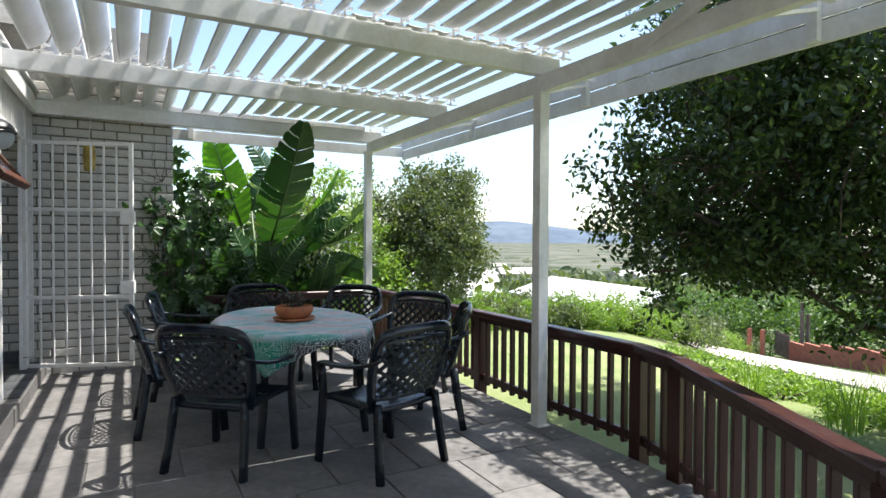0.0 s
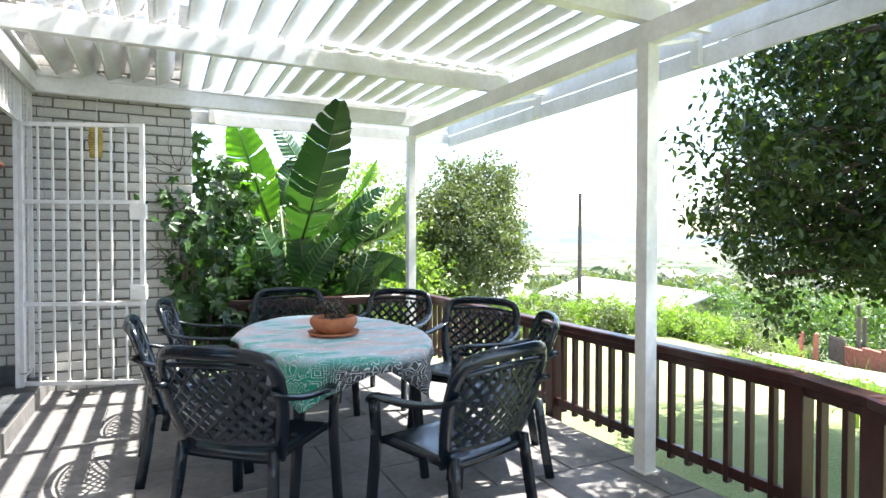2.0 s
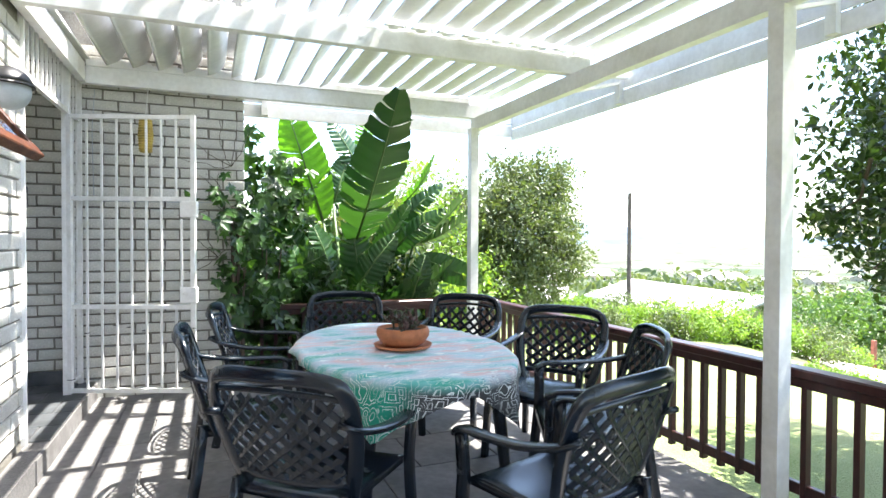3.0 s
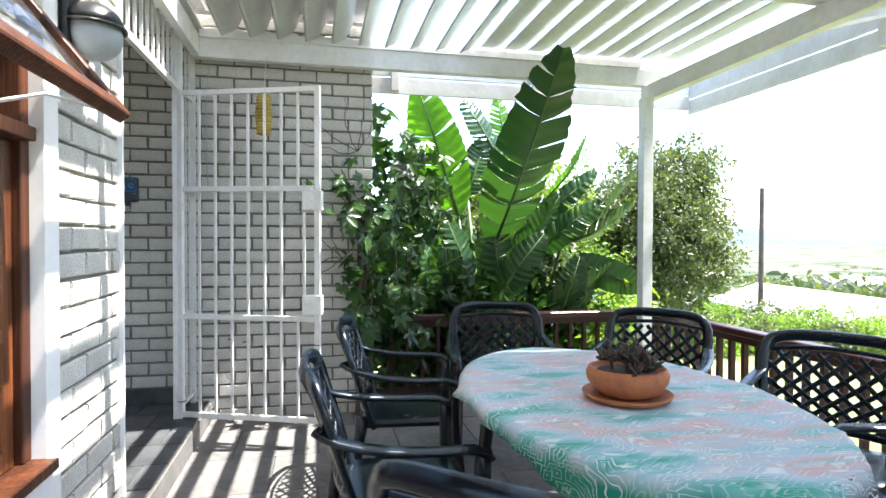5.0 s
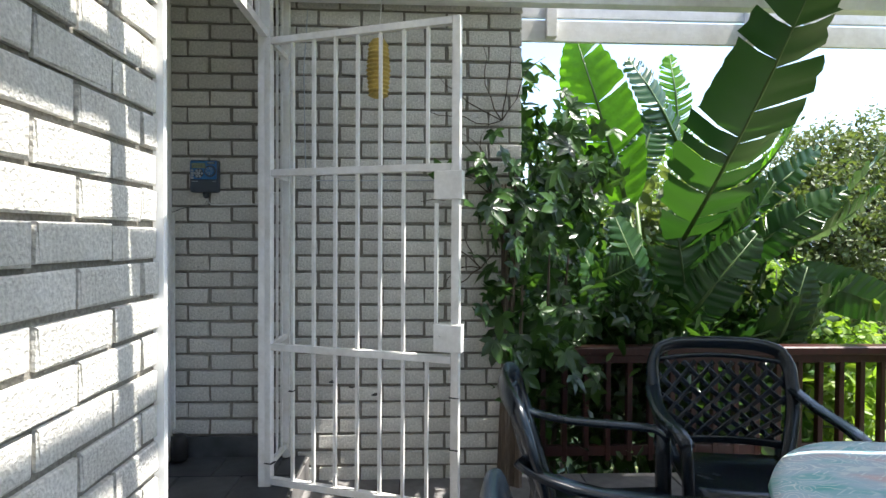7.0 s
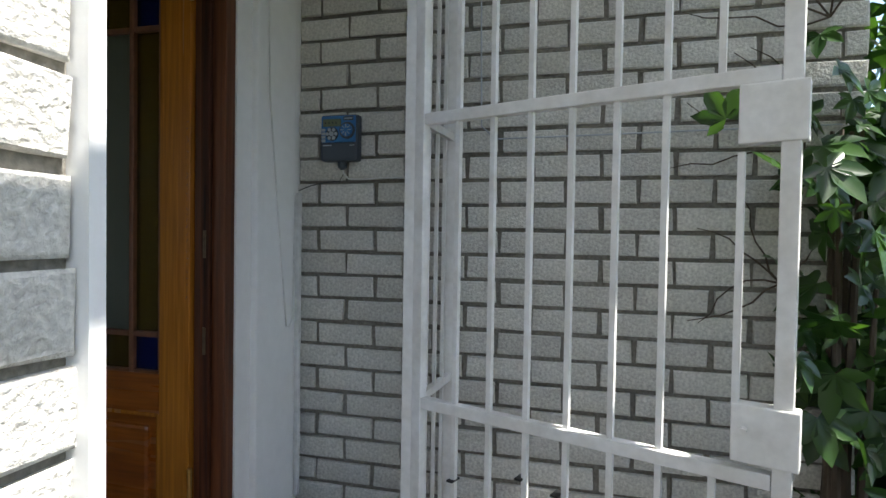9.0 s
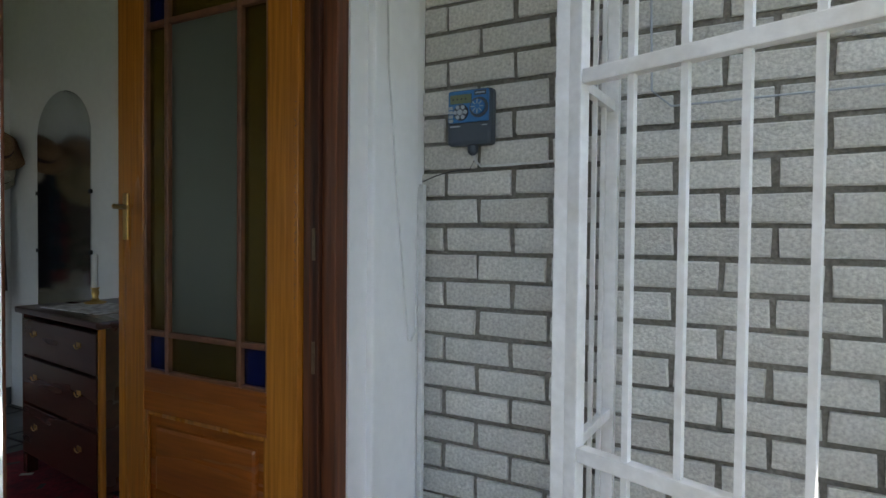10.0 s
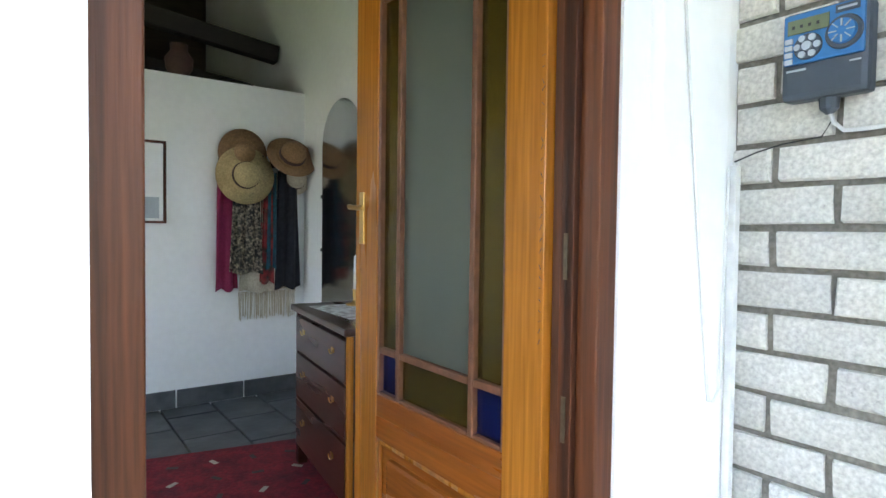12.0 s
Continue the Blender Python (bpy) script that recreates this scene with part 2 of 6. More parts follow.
def leaves(name, centres, size, material, parent, rng, up=0.4, long=1.8, face=None, palm=False):
    """Many small folded leaves at the centres, in one mesh; palm: five leaflets from each centre."""
    c = np.asarray(centres, float)
    k = len(c)
    d = rng.normal(size=(k, 3))
    d[:, 2] -= 0.9 if palm else 0.2
    d /= np.linalg.norm(d, axis=1, keepdims=True)
    n = rng.normal(size=(k, 3)) * (0.45 if face else 1.0) + (np.array(face) if face else np.array((0, 0, up * 2)))
    w = np.cross(d, n)
    w /= np.linalg.norm(w, axis=1, keepdims=True)
    n = np.cross(w, d)
    s = size * rng.uniform(0.6, 1.3, (k, 1))
    if palm:
        fan = np.radians((-100, -50, 0, 50, 100))
        d, w, s, c = (np.concatenate([d * math.cos(a) + w * math.sin(a) for a in fan]), np.concatenate([w * math.cos(a) - d * math.sin(a) for a in fan]),
                      np.concatenate([s * q for q in (0.6, 0.85, 1.0, 0.85, 0.6)]), np.concatenate([c] * 5))
        n = np.concatenate([n] * 5)
        c = c + d * s * long / 2
        k = len(c)
    tip, base = c + d * s * long / 2 - n * s * 0.12, c - d * s * long / 2
    near, far = c - d * s * long * 0.16 + n * s * 0.12, c + d * s * long * 0.16 + n * s * 0.08
    wn, wf = w * s * 0.42, w * s * 0.36
    v = np.stack([base, near + wn, far + wf, tip, far - wf, near - wn], 1).reshape(-1, 3)
    me = bpy.data.meshes.new(name)
    me.vertices.add(6 * k)
    me.vertices.foreach_set("co", v.ravel())
    idx = np.arange(k)[:, None] * 6 + np.array([0, 1, 2, 3, 0, 3, 4, 5])
    me.loops.add(8 * k)
    me.loops.foreach_set("vertex_index", idx.ravel().astype(np.int32))
    me.polygons.add(2 * k)
    me.polygons.foreach_set("loop_start", np.arange(0, 8 * k, 4, dtype=np.int32))
    me.update()
    me.validate()
    me.materials.append(material)
    ob = new(name, me)
    if parent:
        ob.parent = parent
    return ob


# ---------------------------------------------------------------- setting
SLAB, TOPZ = 0.14, 3.3


def ground_height(x, y):
    """Level round the terrace; falls more steeply towards the drive than towards the trees."""
    r = math.hypot(x - 1.5, y - 3.0)
    z = -0.38
    bearing = math.degrees(math.atan2(x - 0.9, y - 0.5)) if r > 5 else 0.0
    u = min(1.0, max(0.0, (bearing - 43) / 15)) if bearing < 120 else 1.0
    u = u * u * (3 - 2 * u)
    if r > 5:
        z -= (0.095 + 0.062 * u) * (min(r, 28) - 5)
    if r > 28:
        z -= 0.17 * (min(r, 50) - 28)
    if r > 50:
        z -= 0.05 * (min(r, 500) - 50)
    if r > 40:
        z += min(1.0, (r - 40) / 30) * 0.6 * noise.noise((x * 0.05, y * 0.05, 0.3))
    return z


def build_ground():
    verts, faces = [], []
    radii = [0.0, 1.5, 3, 4.5, 6, 7.5, 9, 10, 12, 14, 17, 20, 24, 28, 33, 40, 50, 65, 90, 130, 200, 320, 500, 900, 1800, 3200, 4600]
    sides = 120
    for r in radii:
        for k in range(sides):
            a = 2 * math.pi * k / sides
            x, y = 1.5 + r * math.cos(a), 3 + r * math.sin(a)
            verts.append((x, y, ground_height(x, y)))
    for i in range(len(radii) - 1):
        for k in range(sides):
            a, b = i * sides + k, i * sides + (k + 1) % sides
            faces.append((a, b, b + sides, a + sides))
    ob = raw("ground", verts, faces, M_GROUND, smooth=True)
    tagged(ob, "green lawn falling away to a pale farmed valley", "ground", kind="structure")


def ground_material():
    """Lawn close to the house, scrub and pale fields further down the valley, the fields greyed for haze."""
    m = bpy.data.materials.new("lawn_and_fields")
    m.use_nodes = True
    n, l = m.node_tree.nodes, m.node_tree.links
    b = n["Principled BSDF"]
    b.inputs["Roughness"].default_value = 0.95
    b.inputs["Specular IOR Level"].default_value = 0.15
    geo = n.new("ShaderNodeNewGeometry")
    sep = n.new("ShaderNodeVectorMath")
    sep.operation = "LENGTH"
    off = n.new("ShaderNodeVectorMath")
    off.operation = "SUBTRACT"
    off.inputs[1].default_value = (1.5, 3.0, 0.0)
    l.new(geo.outputs["Position"], off.inputs[0])
    l.new(off.outputs[0], sep.inputs[0])

    def tex(scale, kind="ShaderNodeTexNoise", detail=5):
        t = n.new(kind)
        t.inputs["Scale"].default_value = scale
        if kind == "ShaderNodeTexNoise":
            t.inputs["Detail"].default_value = detail
        l.new(geo.outputs["Position"], t.inputs["Vector"])
        return t

    def mixc(fac, a, c):
        x = n.new("ShaderNodeMix")
        x.data_type = "RGBA"
        l.new(fac, x.inputs[0])
        for slot, val in ((6, a), (7, c)):
            if isinstance(val, tuple):
                x.inputs[slot].default_value = (*val, 1)
            else:
                l.new(val, x.inputs[slot])
        return x.outputs[2]

    def ramp(v, lo, hi):
        r = n.new("ShaderNodeMapRange")
        r.inputs["From Min"].default_value, r.inputs["From Max"].default_value = lo, hi
        l.new(v, r.inputs["Value"])
        return r.outputs[0]

    blade, patch = tex(55.0), tex(0.9)
    lawn = mixc(ramp(blade.outputs["Fac"], 0.3, 0.7), (0.14, 0.19, 0.06), (0.28, 0.33, 0.14))
    lawn = mixc(ramp(patch.outputs["Fac"], 0.45, 0.75), lawn, (0.30, 0.31, 0.16))
    scrub = mixc(ramp(tex(0.35).outputs["Fac"], 0.35, 0.65), (0.05, 0.08, 0.03), (0.13, 0.13, 0.07))
    cells = tex(0.012, "ShaderNodeTexVoronoi")
    # haze is painted into the fields as grey-beige tones
    fields = mixc(ramp(cells.outputs["Distance"], 0.1, 0.8), (0.09, 0.10, 0.07), (0.155, 0.15, 0.12))
    fields = mixc(ramp(tex(0.02).outputs["Fac"], 0.5, 0.6), fields, (0.055, 0.075, 0.045))
    near = mixc(ramp(sep.outputs["Value"], 15.0, 18.0), lawn, scrub)
    col = mixc(ramp(sep.outputs["Value"], 60, 150), near, fields)
    l.new(col, b.inputs["Base Color"])
    bp = n.new("ShaderNodeBump")
    bp.inputs["Strength"].default_value, bp.inputs["Distance"].default_value = 0.7, 0.04
    l.new(blade.outputs["Fac"], bp.inputs["Height"])
    l.new(bp.outputs[0], b.inputs["Normal"])
    return m


M_GROUND = ground_material()
build_ground()


def wall(name, boxes, material, label):
    bm = bmesh.new()
    for b in boxes:
        block(*b, bm=bm)
    return tagged(link(name, bm, material), label, "wall", kind="structure")


# terrace slab, raised porch slab
EDGE = 3.60
bm = block(0.0, -2.5, -0.6, EDGE, 7.36, -0.012)
FLOOR = tagged(link("floor", bm, M_GROUT), "grey slate terrace floor with pale joints", "floor", kind="structure")
bm = block(-0.72, 5.794, -0.2, 0.0, 7.29, SLAB - 0.01)
block(0.002, -2.5, -0.005, 0.12, 7.285, SLAB - 0.01, bm=bm)
PORCH = tagged(link("porch_floor", bm, M_GROUT), "raised porch step paved in dark slate", "floor", kind="structure")

# outer walls: bricks are set on these later
wall_back = wall("wall_back", [(-0.62, 7.302, -0.5, 1.258, 7.45, 3.5), (1.238, 7.30, -0.5, 1.258, 7.55, 3.5)], M_MORTAR, "cream painted brick wall with grey joints")
WY0, WY1, WZ0, WZ1 = 3.0, 5.03, 0.55, 2.12
wall_house = wall("wall_house", [(-0.28, 5.04, -0.5, -0.012, 5.771, 3.4), (-0.28, -2.5, -0.5, -0.012, WY0, 3.4), (-0.28, WY0, -0.5, -0.012, 5.04, WZ0),
                                 (-0.28, WY0, WZ1, -0.012, 5.04, 3.4)], M_MORTAR, "house wall of painted brick beside the terrace")
# white plaster: band beside the window, pier end, porch door wall with its opening
wall("wall_window_surround", [(-0.275, WY1, 0.12, 0.012, 5.135, 2.4), (-0.275, WY0 - 0.1, WZ1, 0.010, WY1 + 0.004, WZ1 + 0.12), (-0.275, WY0 - 0.1, WZ0 - 0.1, 0.030, WY1 - 0.003, WZ0)], M_PLASTER, "white plastered band round the window")
wall("wall_pier_end", [(-0.62, 5.772, 0.0, 0.016, 5.793, 3.4)], M_PLASTER, "white plastered end of the brick pier")
OY0, OY1, OZ = 6.085, 6.90, 2.22
wall_porch = wall("wall_porch", [(-0.76, 5.794, 0.0, -0.60, OY0, 3.4), (-0.76, OY1, 0.0, -0.60, 7.30, 3.4), (-0.76, OY0, OZ, -0.60, OY1, 3.4)], M_PLASTER, "white plastered wall round the front door")
bm = block(-0.602, 6.98, 0.141, -0.575, 7.225, 2.5, 0.008)
tagged(link("trim", bm, M_PLASTER), "raised white plaster band beside the front door", "trim", kind="structure")

# the hall behind the front door
RX, RY = -3.85, 7.64
wall("wall_hall_far", [(RX - 0.12, 4.0, 0.1, RX, RY, 2.24)], M_PLASTER, "white half-height plaster wall in the hall")
wall("wall_hall_side", [(-6.6, RY, 0.1, -0.62, RY + 0.15, 4.6)], M_PLASTER, "white plaster wall behind the chest")
wall("wall_hall_back", [(-6.75, 2.4, 0.1, -6.6, RY + 0.15, 4.6), (-6.6, 2.25, 0.1, -3.4, 2.4, 4.6), (-1.2, 2.25, 0.1, -0.28, 2.4, 4.6), (-3.4, 2.25, 0.1, -1.2, 2.4, 0.9), (-3.4, 2.25, 2.3, -1.2, 2.4, 4.6)], M_BOARDS, "dark brown boarded wall of the loft")
bm = block(-6.7, 2.3, -0.1, -0.281, RY + 0.1, 0.13)
HALL = tagged(link("hall_floor", bm, M_GROUT), "dark slate hall floor with pale joints", "floor", kind="structure")
bm = bmesh.new()
vs = [bm.verts.new(p) for p in ((-6.8, 2.2, 3.9), (-0.5, 2.2, 3.25), (-0.5, 7.7, 3.25), (-6.8, 7.7, 3.9), (-6.8, 2.2, 4.0), (-0.5, 2.2, 3.35), (-0.5, 7.7, 3.35), (-6.8, 7.7, 4.0))]
for f in ((0, 1, 2, 3), (7, 6, 5, 4), (0, 4, 5, 1), (1, 5, 6, 2), (2, 6, 7, 3), (3, 7, 4, 0)):
    bm.faces.new([vs[i] for i in f])
tagged(link("ceiling", bm, M_BOARDS), "dark brown timber-boarded hall ceiling", "ceiling", kind="structure")
bm = block(-0.78, 5.6, 3.39, 0.15, 7.6, 3.5)
block(-0.5, -2.6, 3.39, 0.15, 5.6, 3.5, bm=bm)
block(-0.76, 5.795, 2.74, -0.001, 7.30, 2.80, bm=bm)
block(0.0, -1.2, 2.725, 0.10, 7.28, 2.745, bm=bm)
block(0.10, 6.52, 2.90, 1.32, 7.28, 2.92, bm=bm)
tagged(link("roof_edge", bm, M_WHITE), "white painted eave of the house roof", "roof", kind="structure")

M_BLACKWOOD = mat("black_stained_wood", (0.018, 0.013, 0.011), 0.6, grain=40, vary=0.3, bump=0.1, stretch=(1, 0.2, 1))
# dark rafters over the half-height wall
for k in range(3):
    x = -4.35 - 0.62 * k
    bm = bar((x, 4.0, 3.05 - 0.17 * k), (x, RY - 0.02, 2.62 - 0.17 * k), 0.09, 0.13, bevel=0.006)
    tagged(link("rafter", bm, M_BLACKWOOD), "dark stained roof rafter above the half wall", "beam", "rafters", kind="structure")

# ---------------------------------------------------------------- pergola
BZ0, BZ1 = 2.54, 2.675


def pergola():
    e = empty("pergola", 0, 0, 0)
    tagged(e, "white louvred pergola on square posts over the terrace", "pergola")
    for y in (0.4, 2.1, 3.8, 5.5, 7.2):
        part("cross_beam", block(0.03, y - 0.035, BZ0, 3.62, y + 0.035, BZ1, 0.004), M_WHITE, e)
    part("wall_beam", block(0.02, -1.2, BZ0 + 0.01, 0.075, 7.17, BZ1 + 0.02, 0.004), M_WHITE, e)
    part("outer_beam", block(3.445, -1.2, 2.415, 3.515, 7.22, 2.538, 0.004), M_WHITE, e)
    for z0, z1 in ((2.392, 2.512), (2.525, 2.66)):
        part("fascia_board", block(4.03, -1.2, z0, 4.055, 7.44, z1, 0.003), M_WHITE, e)
        part("fascia_board", block(1.27, 7.415, z0 + 0.035, 4.028, 7.44, z1 + 0.035, 0.003), M_WHITE, e)
    for y in (0.5, 2.2, 3.92, 5.62):
        part("outrigger", bar((3.516, y - 0.1, 2.60), (4.0, y - 0.1, 2.60), 0.04, 0.06), M_WHITE, e)
        part("hanger", block(3.985, y - 0.03, 2.40, 4.028, y + 0.03, 2.64, 0.003), M_WHITE, e)
        part("stay", bar((3.516, y - 0.02, 2.44), (3.985, y - 0.02, 2.56), 0.03, 0.02), M_WHITE, e)
    for x in (1.45, 2.6):
        part("hanger", block(x - 0.03, 7.37, 2.44, x + 0.03, 7.414, 2.67, 0.003), M_WHITE, e)
    # added strip that closes the rear gap and keeps sun off the back wall
    part("rear_sun_stop", block(0.08, 7.237, 2.685, 3.62, 7.287, 2.70, 0.002), M_WHITE, e)
    part("rear_batten", bar((0.08, 7.16, 2.70), (3.40, 7.16, 2.70), 0.02, 0.05), M_WHITE, e)
    for x, y in ((3.48, 3.8), (3.42, 7.10), (3.48, 0.4)):
        p = part("post", block(x - 0.042, y - 0.042, 0.0, x + 0.042, y + 0.042, 2.42, 0.004), M_WHITE, e)
        part("base_plate", block(x - 0.06, y - 0.06, 0.0, x + 0.06, y + 0.06, 0.012, 0.002), M_WHITE, p)
    part("brace", bar((3.48, 2.90, 2.45), (3.37, 2.02, 2.72), 0.05, 0.07), M_WHITE, e)
    return e


def blade_mesh(name, y0, y1, chord, tilt, sag):
    """One curved louvre blade along y, leaning by tilt degrees from upright, hooked at both edges."""
    n, verts, faces = 9, [], []
    c, s = math.cos(radians(tilt)), math.sin(radians(tilt))
    prof = []
    for i in range(n):
        u = i / (n - 1) - 0.5
        prof.append((sag * math.cos(math.pi * u) - sag * 0.5, u * chord))
    prof = [(prof[0][0] + 0.012, prof[0][1] + 0.008)] + prof + [(prof[-1][0] - 0.014, prof[-1][1] - 0.004)]
    th = 0.0025
    ring = [(a * c + b * s, -a * s + b * c) for a, b in prof] + [((a + th) * c + b * s, -(a + th) * s + b * c) for a, b in reversed(prof)]
    k = len(ring)
    for y in (y0, y1):
        verts += [(x, y, z) for x, z in ring]
    faces = [(i, (i + 1) % k, k + (i + 1) % k, k + i) for i in range(k)]
    h = k // 2
    for o in (0, k):
        faces += [(o + i, o + i + 1, o + k - 2 - i, o + k - 1 - i) for i in range(h - 1)]
    me = bpy.data.meshes.new(name)
    me.from_pydata(verts, [], faces)
    me.materials.append(M_LOUVRE)
    me.shade_smooth()
    return me


PITCH = 0.1865
ROOF = pergola()
BAYS = [(-1.2, 0.36), (0.44, 2.06), (2.14, 3.76), (3.84, 5.46), (5.54, 7.14)]
open_blade = {b: blade_mesh("louvre_blade", b[0], b[1], 0.215, 43, 0.035) for b in BAYS}
shut_blade = {b: blade_mesh("louvre_blade", b[0], b[1], 0.224, 76, 0.03) for b in BAYS}
hook = bmesh.new()
bar((0, 0, -0.07), (0, 0, 0.06), 0.012, 0.02, bm=hook)
bar((0, 0, 0.0), (0.05, 0, -0.01), 0.012, 0.02, bm=hook)
bar((-0.05, 0, -0.055), (0.07, 0, -0.055), 0.02, 0.008, bm=hook)
hook_me = bpy.data.meshes.new("louvre_pivot")
hook.to_mesh(hook_me)
hook.free()
hook_me.materials.append(M_STEEL)
x = 1.613 - 7 * PITCH
while x < 3.70:
    table_of = open_blade if x < 2.05 else shut_blade
    for b in BAYS:
        o = new("louvre_blade", table_of[b])
        o.parent = ROOF
        o.location = (x, 0, 2.755)
    for y in (0.4, 2.1, 3.8, 5.5, 7.2):
        o = new("louvre_pivot", hook_me)
        o.parent = ROOF
        o.location = (x, y - 0.02, 2.745)
    x += PITCH

# ---------------------------------------------------------------- railing
def rail_run(e, a, b, ends=(True, True), spacing=0.128, lift=0.0):
    a, b = Vector(a), Vector(b)
    d = b - a
    length = d.length
    d.normalize()
    part("handrail", bar(a + Vector((0, 0, 0.675)), b + Vector((0, 0, 0.675)), 0.10, 0.05, bevel=0.008), M_REDWOOD, e)
    part("top_rail", bar(a + Vector((0, 0, 0.625)), b + Vector((0, 0, 0.625)), 0.035, 0.048, bevel=0.004), M_REDWOOD, e)
    part("bottom_rail", bar(a + Vector((0, 0, 0.10)), b + Vector((0, 0, 0.10)), 0.035, 0.06, bevel=0.004), M_REDWOOD, e)
    k = max(1, round(length / spacing))
    for i in range(1, k):
        p = a + d * length * i / k
        part("baluster", bar(p + Vector((0, 0, 0.04)), p + Vector((0, 0, 0.61)), 0.042, 0.03, up=d, bevel=0.003), M_REDWOOD, e)


def newel(e, x, y, z0=-0.25, top=0.655):
    part("newel_post", block(x - 0.045, y - 0.045, z0, x + 0.045, y + 0.045, top, 0.006), M_REDWOOD, e)


RAIL = empty("railing", 3.68, 5, 0)
RAIL.matrix_world = pose(0, 0, 0)
tagged(RAIL, "dark red varnished timber balustrade round the terrace", "railing")
CORNERS = [(1.30, 7.42), (3.68, 7.42), (3.68, 4.92), (3.69, 3.05), (3.575, 2.66), (2.80, 1.28), (2.2, 0.2), (1.6, -1.0)]
for (xa, ya), (xb, yb) in zip(CORNERS, CORNERS[1:]):
    rail_run(RAIL, (xa, ya, 0), (xb, yb, 0))
for x, y in CORNERS[1:]:
    newel(RAIL, x, y)

# ---------------------------------------------------------------- security gate and its fixed frame
def grille_frame():
    e = empty("security_grille", 0, 6.9, SLAB)
    e.matrix_world = pose(0, 0, 0)
    tagged(e, "white steel burglar grille fixed round the porch opening", "security grille")
    part("corner_post", block(-0.035, 6.885, SLAB, 0.02, 6.94, 2.62, 0.003), M_STEEL, e)
    part("wall_post", block(-0.005, 7.245, SLAB, 0.030, 7.28, 2.62, 0.003), M_STEEL, e)
    part("transom", bar((-0.005, 5.82, 2.255), (-0.005, 6.9, 2.255), 0.03, 0.035), M_STEEL, e)
    part("top_rail", bar((-0.005, 5.82, 2.60), (-0.005, 7.28, 2.60), 0.03, 0.03), M_STEEL, e)
    for y in [5.93 + 0.105 * k for k in range(9)]:
        part("bar", bar((-0.005, y, 2.26), (-0.005, y, 2.60), 0.014), M_STEEL, e)
    for z in (0.21, 0.79, 1.62, 2.255):
        part("side_rail", bar((-0.005, 6.94, z), (0.012, 7.245, z), 0.02, 0.025), M_STEEL, e)
    for x, y in ((-0.003, 7.02), (0.002, 7.10), (0.006, 7.18)):
        part("bar", bar((x, y, 0.2), (x, y, 2.60), 0.011), M_STEEL, e)
    return e


def gate():
    """Built flat from the hinge along its own x, then swung open."""
    ang = math.degrees(math.atan2(6.574 - 6.90, 0.876 - 0.0))
    e = empty("security_gate", 0.0, 6.90, 0.0, ang)
    tagged(e, "white steel security gate standing open over the terrace", "gate")
    w, z0, z1 = 0.945, 0.155, 2.235
    part("hinge_stile", block(0.0, -0.016, z0, 0.032, 0.016, z1, 0.003), M_STEEL, e)
    part("lock_stile", block(w - 0.035, -0.016, z0, w, 0.016, z1, 0.003), M_STEEL, e)
    for z in (z0 + 0.015, 0.80, 1.61, z1 - 0.016):
        part("rail", block(0.033, -0.015, z - 0.016, w - 0.036, 0.015, z + 0.016, 0.003), M_STEEL, e)
    for k in range(7):
        x = 0.033 + (w - 0.069) * (k + 1) / 8
        for a, b in ((z0 + 0.03, 0.784), (0.816, 1.594), (1.626, z1 - 0.032)):
            if k == 6 and a > 0.8 and b < 1.7:
                continue
            part("bar", bar((x, 0, a), (x, 0, b), 0.014), M_STEEL, e)
    for x, z in ((0.35, 0.66), (0.45, 0.645), (0.14, 0.60), (0.56, 0.62), (w - 0.02, 0.64), (w - 0.02, 0.42), (0.02, 0.25), (w - 0.02, 0.2)):
        part("cable_tie", block(x - 0.020 if x > 0.9 or x < 0.1 else x - 0.010, -0.019, z, x + 0.020 if x > 0.9 or x < 0.1 else x + 0.010, 0.019, z + 0.005, 0.001), M_BLACK, e)
    xb = w - 0.105
    part("lock_bar", bar((xb, 0, 0.94), (xb, 0, 1.46), 0.014), M_STEEL, e)
    for z0b, z1b in ((1.475, 1.594), (0.832, 0.95)):
        part("lock_plate", block(xb - 0.005, -0.022, z0b, w + 0.012, 0.022, z1b, 0.004), M_STEEL, e)
    part("lock_knob", tube([(xb + 0.02, -0.022, 0.90), (xb + 0.02, -0.04, 0.90)], 0.007), M_STEEL, e)
    return e


grille_frame()
gate()


# ---------------------------------------------------------------- table, cloth, pot
TX, TY, TZ = 1.95, 4.88, 0.735
TA, TB = 0.53, 0.86


def garden_table():
    e = empty("garden_table", TX, TY, 0)
    tagged(e, "dark green plastic oval garden table under a cloth", "table")
    bm = bmesh.new()
    lo, hi = [], []
    for k in range(40):
        a = 2 * math.pi * k / 40
        lo.append(bm.verts.new((TA * math.cos(a), TB * math.sin(a), TZ - 0.03)))
        hi.append(bm.verts.new((TA * math.cos(a), TB * math.sin(a), TZ)))
    bm.faces.new(hi)
    bm.faces.new(lo[::-1])
    for k in range(40):
        bm.faces.new((lo[k], lo[(k + 1) % 40], hi[(k + 1) % 40], hi[k]))
    part("tabletop", bm, M_CHAIR, e)
    for sx in (-1, 1):
        for sy in (-1, 1):
            part("leg", tube([(sx * 0.30, sy * 0.55, TZ - 0.03), (sx * 0.36, sy * 0.62, 0.0)], [0.035, 0.025], 10), M_CHAIR, e)
    return e


garden_table()


